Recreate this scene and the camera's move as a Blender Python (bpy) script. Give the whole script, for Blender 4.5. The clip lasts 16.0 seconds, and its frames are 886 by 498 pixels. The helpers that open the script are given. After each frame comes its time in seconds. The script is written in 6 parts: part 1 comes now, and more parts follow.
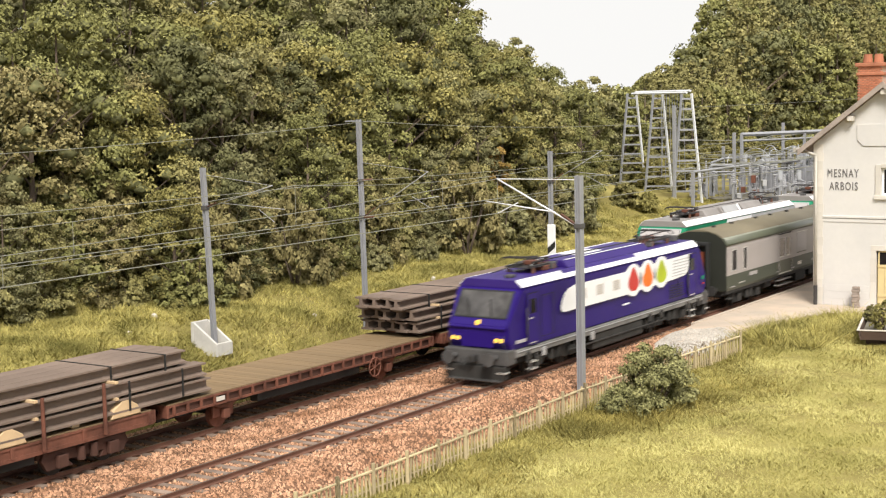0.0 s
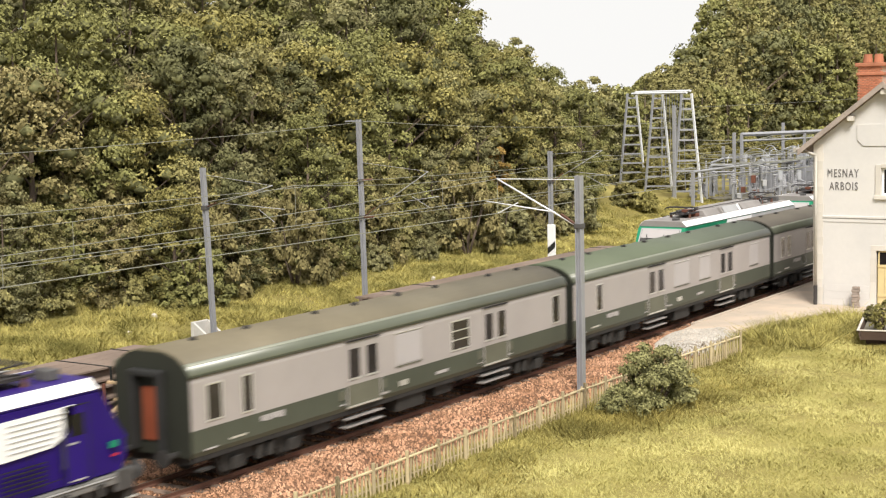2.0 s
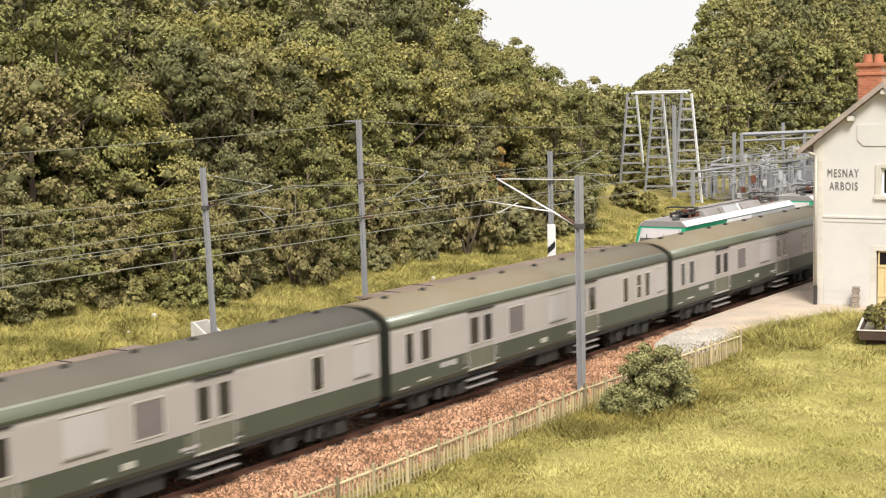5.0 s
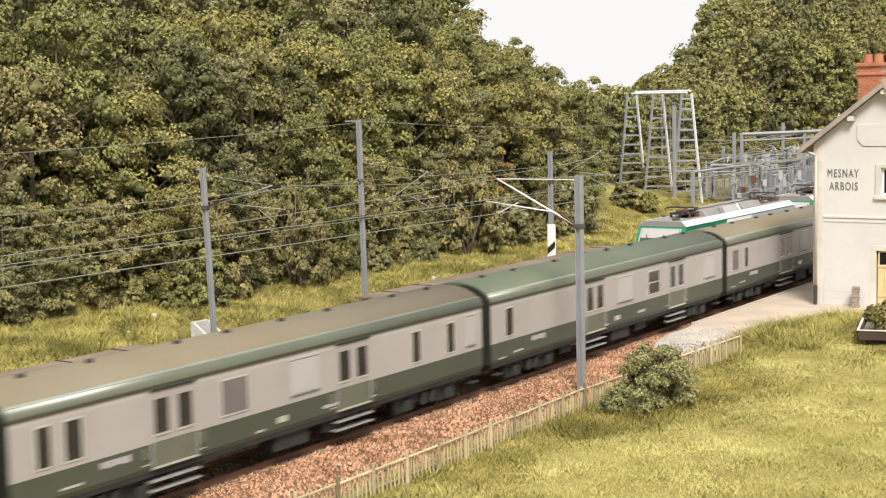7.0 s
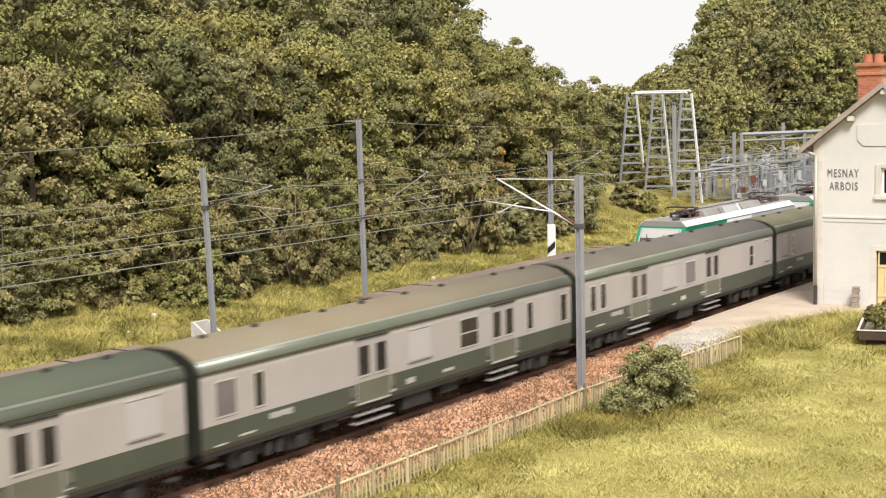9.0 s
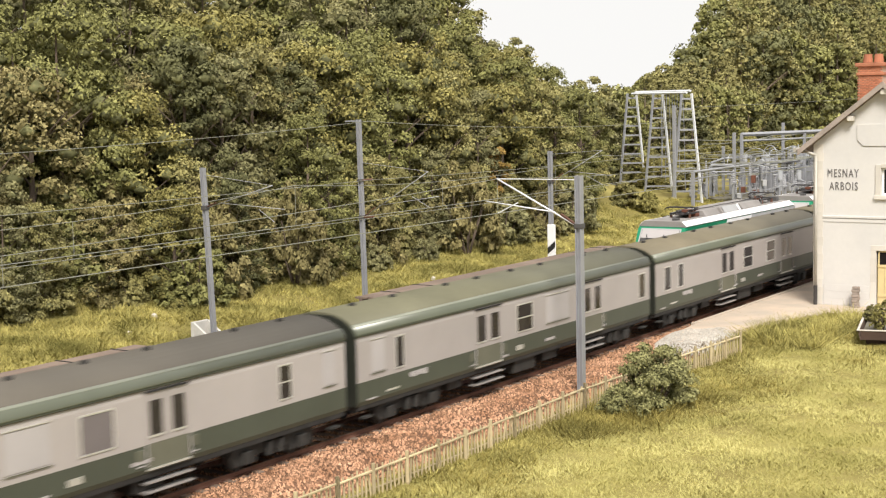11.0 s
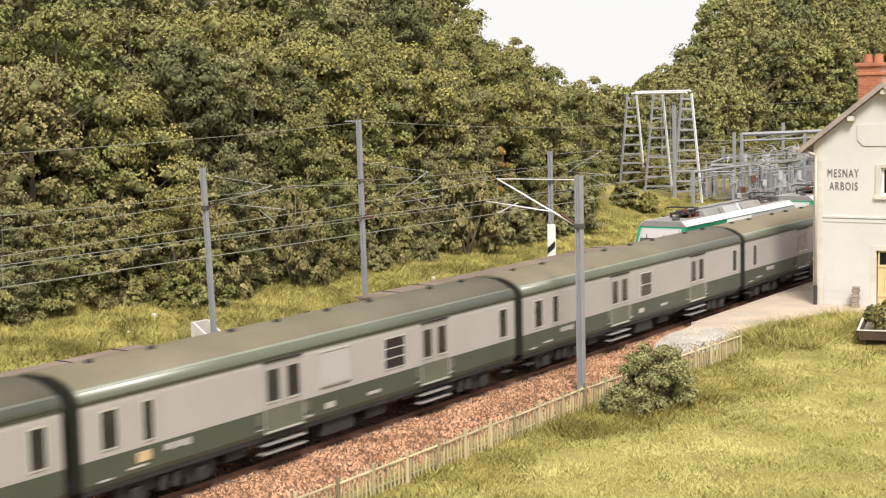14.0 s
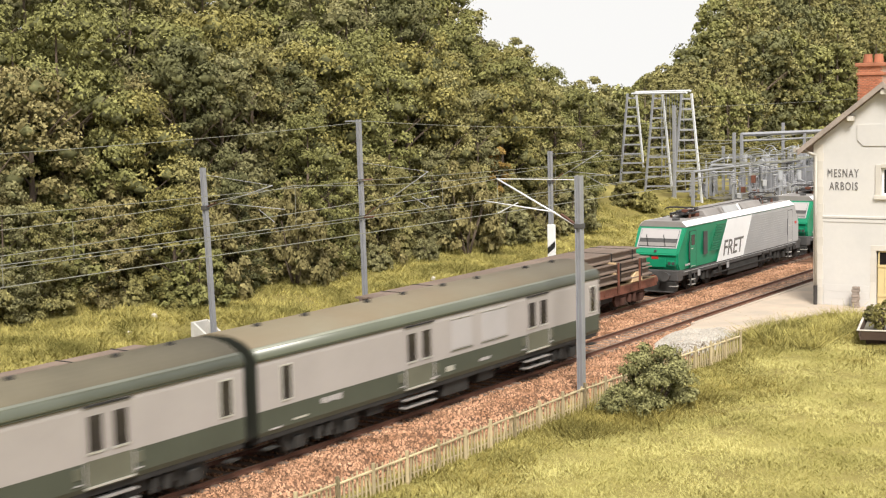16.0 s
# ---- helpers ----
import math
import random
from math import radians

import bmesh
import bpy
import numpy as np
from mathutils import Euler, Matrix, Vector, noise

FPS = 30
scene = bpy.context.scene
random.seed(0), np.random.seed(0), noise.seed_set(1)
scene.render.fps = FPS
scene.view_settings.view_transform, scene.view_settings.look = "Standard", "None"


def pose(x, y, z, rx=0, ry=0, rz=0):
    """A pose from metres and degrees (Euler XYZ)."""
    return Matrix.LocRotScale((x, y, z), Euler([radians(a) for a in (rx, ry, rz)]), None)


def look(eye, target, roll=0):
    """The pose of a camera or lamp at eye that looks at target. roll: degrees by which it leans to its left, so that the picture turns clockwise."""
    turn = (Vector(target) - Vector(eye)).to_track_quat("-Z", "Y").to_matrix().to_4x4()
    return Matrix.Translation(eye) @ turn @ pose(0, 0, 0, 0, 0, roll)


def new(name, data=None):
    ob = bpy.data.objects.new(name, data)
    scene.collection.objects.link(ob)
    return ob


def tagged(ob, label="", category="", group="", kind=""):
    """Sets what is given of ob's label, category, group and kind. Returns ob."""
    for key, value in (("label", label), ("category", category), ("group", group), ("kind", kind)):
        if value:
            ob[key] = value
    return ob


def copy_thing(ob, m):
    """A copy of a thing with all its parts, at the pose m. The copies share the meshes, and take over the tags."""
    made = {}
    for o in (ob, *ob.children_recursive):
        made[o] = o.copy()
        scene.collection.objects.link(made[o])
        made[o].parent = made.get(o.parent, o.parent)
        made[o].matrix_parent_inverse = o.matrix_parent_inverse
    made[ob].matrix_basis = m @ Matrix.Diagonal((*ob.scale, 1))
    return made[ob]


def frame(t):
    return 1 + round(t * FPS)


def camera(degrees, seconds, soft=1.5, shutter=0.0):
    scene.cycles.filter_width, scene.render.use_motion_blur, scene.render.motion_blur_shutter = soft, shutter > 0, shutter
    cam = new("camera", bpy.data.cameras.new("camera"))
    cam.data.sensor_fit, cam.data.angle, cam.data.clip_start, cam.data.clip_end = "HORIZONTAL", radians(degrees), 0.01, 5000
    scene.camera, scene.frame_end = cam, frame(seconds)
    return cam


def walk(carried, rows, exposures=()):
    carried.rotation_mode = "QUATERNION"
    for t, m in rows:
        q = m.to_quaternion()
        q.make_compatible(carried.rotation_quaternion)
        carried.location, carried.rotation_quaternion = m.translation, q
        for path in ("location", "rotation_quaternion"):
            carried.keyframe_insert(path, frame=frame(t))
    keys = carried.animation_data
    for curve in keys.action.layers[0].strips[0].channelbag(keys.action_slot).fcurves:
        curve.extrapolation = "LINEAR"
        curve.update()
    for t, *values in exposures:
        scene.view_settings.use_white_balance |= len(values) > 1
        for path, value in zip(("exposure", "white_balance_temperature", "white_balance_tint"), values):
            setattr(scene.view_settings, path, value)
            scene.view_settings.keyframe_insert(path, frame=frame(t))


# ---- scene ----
# A model railway at 1:87. All building numbers are metres of the prototype; S brings them to the model's true size.
S = 1 / 87.0

# ---- camera ----
cam = camera(33.56, 16.0, 1.2, 0.5)
EYE = Vector((-28.711, -29.006, 10.691)) * S
AIM = EYE + Vector((0.82938, 0.54911, -0.10277))
VIEW = look(EYE, AIM, -1.292)
walk(cam, [(0.0, VIEW), (16.0, VIEW)], [(0.0, 0.0), (16.0, 0.0)])

# ---- light: an even, bright overcast sky with a soft warm key from above and in front ----
world = bpy.data.worlds.new("overcast_sky")
scene.world = world
world.use_nodes = True
wt = world.node_tree
wt.nodes["Background"].inputs["Color"].default_value = (1.0, 0.99, 0.97, 1)
wt.nodes["Background"].inputs["Strength"].default_value = 0.96
sun = new("soft_key", bpy.data.lights.new("soft_key", "SUN"))
sun.data.energy = 4.9
sun.data.angle = radians(18)
sun.data.color = (1.0, 0.945, 0.85)
sun.matrix_world = look((0, 0, 0), (0.62, 0.52, -0.90))


# ---- materials ----
def mat(name, color, rough=0.6, metal=0.0, var=0.18, big=0.8, fine=9.0, bump=0.0, spec=0.4, tint=None, isl=0.0, per=0.0, stretch=None):
    m = bpy.data.materials.new(name)
    m.use_nodes = True
    nt = m.node_tree
    N, Lk = nt.nodes, nt.links
    b = N["Principled BSDF"]
    b.inputs["Roughness"].default_value = rough
    b.inputs["Metallic"].default_value = metal
    b.inputs["Specular IOR Level"].default_value = spec
    tc = N.new("ShaderNodeTexCoord")
    mp = N.new("ShaderNodeMapping")
    sx = stretch or (1, 1, 1)
    mp.inputs["Scale"].default_value = (sx[0] / S, sx[1] / S, sx[2] / S)
    Lk.new(tc.outputs["Object"], mp.inputs["Vector"])
    n1 = N.new("ShaderNodeTexNoise")
    n1.inputs["Scale"].default_value = big
    n1.inputs["Detail"].default_value = 4
    n2 = N.new("ShaderNodeTexNoise")
    n2.inputs["Scale"].default_value = fine
    n2.inputs["Detail"].default_value = 3
    for n in (n1, n2):
        Lk.new(mp.outputs["Vector"], n.inputs["Vector"])
    ramp = N.new("ShaderNodeMix")
    ramp.data_type = "RGBA"
    ramp.inputs["A"].default_value = (*[c * (1 - var) for c in color], 1)
    top = tint or [min(1, c * (1 + var)) for c in color]
    ramp.inputs["B"].default_value = (*top, 1)
    mr = N.new("ShaderNodeMapRange")
    mr.inputs["From Min"].default_value, mr.inputs["From Max"].default_value = 0.3, 0.7
    Lk.new(n1.outputs["Fac"], mr.inputs["Value"])
    Lk.new(mr.outputs["Result"], ramp.inputs["Factor"])
    last = ramp.outputs["Result"]
    val = N.new("ShaderNodeMath")
    val.operation = "MULTIPLY_ADD"
    val.inputs[1].default_value, val.inputs[2].default_value = 0.9 * var, 1 - 0.8 * var
    Lk.new(n2.outputs["Fac"], val.inputs[0])
    total = val.outputs[0]
    for amount, node, sock in ((isl, "ShaderNodeNewGeometry", "Random Per Island"), (per, "ShaderNodeObjectInfo", "Random")):
        if amount:
            src = N.new(node)
            ma = N.new("ShaderNodeMath")
            ma.operation = "MULTIPLY_ADD"
            ma.inputs[1].default_value, ma.inputs[2].default_value = 2 * amount, 1 - amount
            Lk.new(src.outputs[sock], ma.inputs[0])
            mu = N.new("ShaderNodeMath")
            mu.operation = "MULTIPLY"
            Lk.new(total, mu.inputs[0])
            Lk.new(ma.outputs[0], mu.inputs[1])
            total = mu.outputs[0]
    hsv = N.new("ShaderNodeHueSaturation")
    Lk.new(last, hsv.inputs["Color"])
    Lk.new(total, hsv.inputs["Value"])
    Lk.new(hsv.outputs["Color"], b.inputs["Base Color"])
    if bump:
        bp = N.new("ShaderNodeBump")
        bp.inputs["Strength"].default_value = 0.6
        bp.inputs["Distance"].default_value = bump * S
        Lk.new(n2.outputs["Fac"], bp.inputs["Height"])
        Lk.new(bp.outputs["Normal"], b.inputs["Normal"])
    return m


M = {}
M["earth"] = mat("earth", (0.25, 0.20, 0.07), 0.95, 0, 0.3, 0.25, 6, 0.05, 0.1, tint=(0.40, 0.35, 0.12))
M["grass"] = mat("grass_fibre", (0.39, 0.355, 0.115), 0.85, 0, 0.12, 0.30, 1.6, 0, 0.1, tint=(0.61, 0.555, 0.225), isl=0.07)
M["rough_grass"] = mat("rough_grass_fibre", (0.27, 0.25, 0.075), 0.85, 0, 0.3, 0.6, 1.8, 0, 0.1, tint=(0.58, 0.505, 0.175), isl=0.34)
M["stone"] = mat("ballast_stone", (0.39, 0.20, 0.112), 0.9, 0, 0.3, 0.9, 8, 0, 0.2, tint=(0.54, 0.315, 0.20), isl=0.64)
# bed darker than its stones: the shade of the gaps is in its colour
M["bed"] = mat("ballast_bed", (0.17, 0.095, 0.062), 0.95, 0, 0.4, 1.2, 9, 0.06, 0.1)
M["sleeper"] = mat("sleeper", (0.27, 0.20, 0.16), 0.9, 0, 0.25, 2, 12, 0.01, 0.2, per=0.2)
M["rail"] = mat("rusty_rail", (0.17, 0.085, 0.06), 0.7, 0.1, 0.25, 1, 15, 0, 0.3)
M["railhead"] = mat("rail_head", (0.30, 0.24, 0.20), 0.35, 0.8, 0.2, 1, 10)
M["platform"] = mat("platform_sand", (0.52, 0.45, 0.38), 0.95, 0, 0.14, 0.6, 14, 0.01, 0.15, tint=(0.60, 0.48, 0.38))
M["kerb"] = mat("kerb_stone", (0.55, 0.51, 0.46), 0.9, 0, 0.15, 1.0, 8, 0.01, 0.2, per=0.08)
M["gravel"] = mat("pale_gravel", (0.47, 0.435, 0.39), 0.95, 0, 0.15, 1, 8, 0, 0.2, isl=0.25)
M["wall"] = mat("white_render", (0.66, 0.64, 0.625), 0.9, 0, 0.07, 0.45, 5, 0.008, 0.2, tint=(0.69, 0.665, 0.635))
M["quoin"] = mat("pale_stone", (0.635, 0.595, 0.54), 0.9, 0, 0.06, 0.9, 10, 0.008, 0.2, per=0.06)
M["roof_edge"] = mat("weathered_wood", (0.36, 0.30, 0.26), 0.85, 0, 0.2, 1.5, 12, 0.01)
M["rooftile"] = mat("roof_tile", (0.42, 0.22, 0.14), 0.85, 0, 0.2, 1.5, 8, 0.01, per=0.15)
M["brick"] = mat("red_brick", (0.50, 0.20, 0.115), 0.85, 0, 0.2, 1.5, 14, 0.006, per=0.15, isl=0.15)
M["mortar"] = mat("mortar", (0.50, 0.36, 0.28), 0.95, 0, 0.1)
M["zinc"] = mat("zinc", (0.48, 0.45, 0.40), 0.5, 0.3, 0.12, 1.5, 10)
M["castiron"] = mat("cast_iron", (0.06, 0.055, 0.055), 0.6, 0.2)
M["yellowdoor"] = mat("cream_paint", (0.66, 0.53, 0.28), 0.6, 0, 0.08, 1.2, 10)
M["glass"] = mat("dark_glass", (0.014, 0.013, 0.014), 0.12, 0, 0.1, spec=0.3)
M["coachglass"] = mat("coach_window_glass", (0.040, 0.034, 0.034), 0.12, 0, 0.3, 1.5, 6, spec=0.4)
M["greyglass"] = mat("frosted_window", (0.17, 0.15, 0.155), 0.3, 0, 0.12, spec=0.4)
# lighter noise tint paints reflections and the lit cab into the glass
M["screen"] = mat("windscreen_glass", (0.030, 0.028, 0.030), 0.15, 0, 0.4, 0.9, 5, spec=0.35, tint=(0.13, 0.125, 0.125))
M["letter"] = mat("grey_letters", (0.17, 0.16, 0.155), 0.8, 0, 0.1)
M["mast"] = mat("galvanised_steel", (0.33, 0.335, 0.36), 0.55, 0.25, 0.1, 0.8, 8)
M["tubesteel"] = mat("dull_tube_steel", (0.40, 0.40, 0.40), 0.5, 0.3, 0.1)
M["lightsteel"] = mat("bright_steel", (0.52, 0.53, 0.56), 0.45, 0.3, 0.1)
M["brightsteel"] = mat("white_galvanised", (0.74, 0.75, 0.78), 0.45, 0.1, 0.06)
M["bushing"] = mat("insulator_grey", (0.30, 0.30, 0.32), 0.4, 0, 0.2, per=0.5)
M["yard"] = mat("yard_gravel", (0.19, 0.175, 0.14), 0.95, 0, 0.25, 0.8, 8, 0.02, 0.1)
M["trough"] = mat("dark_trough_wood", (0.10, 0.065, 0.05), 0.85, 0, 0.2)
M["wire"] = mat("copper_wire", (0.25, 0.25, 0.21), 0.6, 0.1, 0.05)
M["insulator"] = mat("insulator_brown", (0.13, 0.06, 0.04), 0.3)
M["white"] = mat("white_paint", (0.84, 0.84, 0.86), 0.5, 0, 0.04, 1, 8)
M["black"] = mat("black_paint", (0.02, 0.02, 0.02), 0.6)
M["concrete"] = mat("concrete", (0.54, 0.52, 0.49), 0.9, 0, 0.12, 1.2, 10, 0.01)
M["paling"] = mat("weathered_paling", (0.50, 0.41, 0.25), 0.85, 0, 0.2, 2, 14, 0.004, per=0.2)
M["rust"] = mat("rust_brown_frame", (0.165, 0.063, 0.040), 0.8, 0, 0.45, 1.2, 10, 0.004)
M["rustdark"] = mat("dark_rust", (0.085, 0.038, 0.027), 0.8, 0, 0.35)
M["deck"] = mat("plank_deck", (0.25, 0.172, 0.095), 0.85, 0, 0.28, 0.5, 10, 0.004, per=0.10, stretch=(1, 0.3, 1))
M["newrail"] = mat("stacked_rail_steel", (0.215, 0.163, 0.134), 0.75, 0.0, 0.18, 0.6, 8, spec=0.15, per=0.08)
M["timber"] = mat("fresh_timber", (0.62, 0.45, 0.27), 0.8, 0, 0.12, 2, 12)
M["strap"] = mat("black_strap", (0.02, 0.02, 0.02), 0.6)
# underframe and bogie greys darkened to hold the shade beneath the train
M["under"] = mat("shaded_underframe", (0.028, 0.026, 0.025), 0.8, 0, 0.3, 1.5, 9)
M["bogie"] = mat("shaded_bogie", (0.034, 0.032, 0.030), 0.8, 0.0, 0.25, 1.5, 9)
M["skirt"] = mat("dusty_grey_skirt", (0.185, 0.18, 0.174), 0.6, 0, 0.35, 0.8, 8)
M["chassis"] = mat("chassis_grey", (0.085, 0.082, 0.082), 0.6, 0, 0.3)
M["purple"] = mat("deep_violet_paint", (0.021, 0.007, 0.148), 0.4, 0, 0.08, 0.6, 6, spec=0.25)
M["violet2"] = mat("roof_violet_paint", (0.032, 0.013, 0.16), 0.5, 0, 0.12, 0.6, 6)
M["red"] = mat("red_paint", (0.55, 0.035, 0.03), 0.4)
M["orange"] = mat("orange_paint", (0.82, 0.17, 0.015), 0.4)
M["lime"] = mat("lime_paint", (0.46, 0.55, 0.02), 0.4)
M["green"] = mat("emerald_paint", (0.008, 0.235, 0.12), 0.4, 0, 0.06, 0.6, 6)
M["louver"] = mat("louvre_grey", (0.42, 0.42, 0.43), 0.5, 0.1, 0.08)
M["roofgrey"] = mat("loco_roof_grey", (0.28, 0.26, 0.25), 0.6, 0, 0.15)
M["panto"] = mat("pantograph_dark", (0.05, 0.045, 0.045), 0.5, 0.4)
M["coachgrey"] = mat("coach_grey_paint", (0.398, 0.363, 0.352), 0.5, 0, 0.06, 0.5, 5, per=0.04)
M["coachgreen"] = mat("coach_green_paint", (0.072, 0.080, 0.060), 0.5, 0, 0.10, 0.5, 5)
M["doorgrey"] = mat("door_grey_paint", (0.372, 0.340, 0.328), 0.5, 0, 0.06)
M["panelgrey"] = mat("blanked_window_grey", (0.44, 0.413, 0.415), 0.5, 0, 0.05)
M["endgreen"] = mat("coach_end_green", (0.020, 0.022, 0.016), 0.7, 0, 0.15)
M["alu"] = mat("aluminium_trim", (0.66, 0.65, 0.62), 0.35, 0.5, 0.05)
M["rubber"] = mat("gangway_rubber", (0.02, 0.02, 0.02), 0.8)
M["orangedoor"] = mat("orange_gangway_door", (0.22, 0.055, 0.025), 0.6)
M["roof_olive"] = mat("roof_olive", (0.17, 0.145, 0.097), 0.6, 0, 0.2, 0.25, 5, per=0.08)
M["roof_green"] = mat("roof_green", (0.105, 0.125, 0.08), 0.55, 0, 0.12, 0.25, 5)
M["roof_tan"] = mat("roof_tan", (0.235, 0.18, 0.115), 0.65, 0, 0.15, 0.25, 5, tint=(0.21, 0.185, 0.13))
M["roof_moss"] = mat("roof_moss", (0.145, 0.138, 0.088), 0.6, 0, 0.18, 0.25, 5)
M["roof_dark"] = mat("roof_dark", (0.12, 0.105, 0.085), 0.6, 0, 0.15, 0.25, 5)
M["gutter"] = mat("gutter_green", (0.105, 0.116, 0.082), 0.34, 0, 0.08, spec=0.75)
# pale colour that holds the highlight along the van roof edges
M["strip"] = mat("roof_highlight", (0.225, 0.235, 0.19), 0.5, 0.2, 0.12, 0.5, 6, spec=0.5)
M["door_low"] = mat("door_lower_green", (0.135, 0.135, 0.10), 0.55, 0, 0.15)
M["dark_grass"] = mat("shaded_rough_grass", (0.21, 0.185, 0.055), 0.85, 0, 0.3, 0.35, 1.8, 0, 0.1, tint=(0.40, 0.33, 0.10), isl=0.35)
M["bark"] = mat("bark", (0.16, 0.12, 0.09), 0.9, 0, 0.25, 2, 9, 0.02)
LEAF = [mat("leaf_" + n, c, 0.75, 0, 0.22, 0.5, 4, 0, 0.2, tint=t, isl=0.32, per=0.14) for n, c, t in (
    ("olive", (0.222, 0.205, 0.076), (0.350, 0.315, 0.130)),
    ("dull", (0.212, 0.202, 0.094), (0.330, 0.308, 0.150)),
    ("yellow", (0.240, 0.216, 0.070), (0.350, 0.312, 0.110)),
    ("warm", (0.235, 0.203, 0.082), (0.355, 0.303, 0.138)),
    ("fresh", (0.205, 0.204, 0.070), (0.325, 0.316, 0.118)),
    ("russet", (0.300, 0.190, 0.055), (0.430, 0.280, 0.085)),
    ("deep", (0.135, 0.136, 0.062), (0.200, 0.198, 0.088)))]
M["bushleaf"] = mat("bush_leaf", (0.200, 0.200, 0.082), 0.75, 0, 0.2, 1.0, 5, 0, 0.2, tint=(0.34, 0.325, 0.145), isl=0.4)
lamp = bpy.data.materials.new("headlight_glow")
lamp.use_nodes = True
lamp.node_tree.nodes["Principled BSDF"].inputs["Base Color"].default_value = (0.8, 0.5, 0.1, 1)
lamp.node_tree.nodes["Principled BSDF"].inputs["Emission Color"].default_value = (1.0, 0.60, 0.06, 1)
lamp.node_tree.nodes["Principled BSDF"].inputs["Emission Strength"].default_value = 0.9
M["lamp"] = lamp


# ---- building helpers ----
def mesh_of(bm, name, material, smooth=False):
    bmesh.ops.scale(bm, vec=(S, S, S), verts=bm.verts)
    bmesh.ops.recalc_face_normals(bm, faces=bm.faces)
    me = bpy.data.meshes.new(name)
    bm.to_mesh(me)
    bm.free()
    me.materials.append(material)
    if smooth:
        me.polygons.foreach_set("use_smooth", [True] * len(me.polygons))
    return me


def at(x, y, z, rx=0, ry=0, rz=0):
    return pose(x * S, y * S, z * S, rx, ry, rz)


def thing(name, m, label, category, group="", kind=""):
    ob = new(name)
    ob.empty_display_size = 0.005
    ob.matrix_basis = m
    return tagged(ob, label, category, group, kind)


def part(name, bm, material, parent=None, label="", m=None, smooth=False, rounded=False):
    me = bm if isinstance(bm, bpy.types.Mesh) else mesh_of(bm, name, material, smooth)
    if rounded:
        me.polygons.foreach_set("use_smooth", [len(p.vertices) == 4 for p in me.polygons])
    ob = new(name, me)
    if parent:
        ob.parent = parent
    if m is not None:
        ob.matrix_basis = m
    if label:
        ob["label"] = label
    return ob


def single(name, bm, material, m, label, category, group="", kind="", smooth=False):
    ob = part(name, bm, material, None, "", m, smooth)
    return tagged(ob, label, category, group, kind)


def box(x0, x1, y0, y1, z0, z1, bevel=0.0, bm=None):
    own = bmesh.new()
    g = bmesh.ops.create_cube(own, size=1.0)
    for v in g["verts"]:
        v.co = Vector(((x0 + x1) / 2 + v.co.x * (x1 - x0), (y0 + y1) / 2 + v.co.y * (y1 - y0), (z0 + z1) / 2 + v.co.z * (z1 - z0)))
    if bevel:
        bmesh.ops.bevel(own, geom=own.edges[:], offset=bevel, segments=2, affect="EDGES", profile=0.5)
    return merge(bm, own)


def merge(bm, own):
    if bm is None:
        return own
    me = bpy.data.meshes.new("tmp")
    own.to_mesh(me)
    own.free()
    bm.from_mesh(me)
    bpy.data.meshes.remove(me)
    return bm


def tube(p, q, r, n=8, r2=None, bm=None):
    own = bmesh.new()
    p, q = Vector(p), Vector(q)
    d = q - p
    bmesh.ops.create_cone(own, cap_ends=True, segments=n, radius1=r, radius2=r if r2 is None else r2, depth=d.length)
    turn = d.to_track_quat("Z", "Y").to_matrix().to_4x4()
    bmesh.ops.transform(own, matrix=Matrix.Translation((p + q) / 2) @ turn, verts=own.verts)
    return merge(bm, own)


def lathe(profile, n=10, bm=None):
    """A closed profile of (radius, height) turned round the z axis."""
    own = bmesh.new()
    rings = [[own.verts.new((r * math.cos(k * 6.28318 / n), r * math.sin(k * 6.28318 / n), z)) for k in range(n)] for r, z in profile]
    for A, B in zip(rings, rings[1:]):
        for k in range(n):
            own.faces.new((A[k], A[(k + 1) % n], B[(k + 1) % n], B[k]))
    own.faces.new(rings[0])
    own.faces.new(rings[-1])
    return merge(bm, own)


def prism(points, a, b, axis="x", bevel=0.0, bm=None):
    """An outline extruded from a to b; the outline lies in (y, z), (x, z) or (x, y)."""
    own = bmesh.new()
    put = {"x": lambda u, v, w: (w, u, v), "y": lambda u, v, w: (u, w, v), "z": lambda u, v, w: (u, v, w)}[axis]
    lo = [own.verts.new(put(u, v, a)) for u, v in points]
    hi = [own.verts.new(put(u, v, b)) for u, v in points]
    n = len(points)
    own.faces.new(lo)
    own.faces.new(list(reversed(hi)))
    for i in range(n):
        own.faces.new((lo[i], lo[(i + 1) % n], hi[(i + 1) % n], hi[i]))
    bmesh.ops.recalc_face_normals(own, faces=own.faces)
    if bevel:
        bmesh.ops.bevel(own, geom=own.edges[:], offset=bevel, segments=2, affect="EDGES", profile=0.5)
    return merge(bm, own)


def array_mesh(name, verts, faces, material):
    """A mesh of many loose pieces from arrays (prototype metres)."""
    me = bpy.data.meshes.new(name)
    verts = np.asarray(verts, dtype=np.float32).reshape(-1, 3) * S
    faces = np.asarray(faces, dtype=np.int32)
    k = faces.shape[1]
    me.vertices.add(len(verts))
    me.vertices.foreach_set("co", verts.ravel())
    me.loops.add(faces.size)
    me.loops.foreach_set("vertex_index", faces.ravel())
    me.polygons.add(len(faces))
    me.polygons.foreach_set("loop_start", np.arange(0, faces.size, k, dtype=np.int32))
    me.polygons.foreach_set("loop_total", np.full(len(faces), k, dtype=np.int32))
    me.update(calc_edges=True)
    me.materials.append(material)
    return me


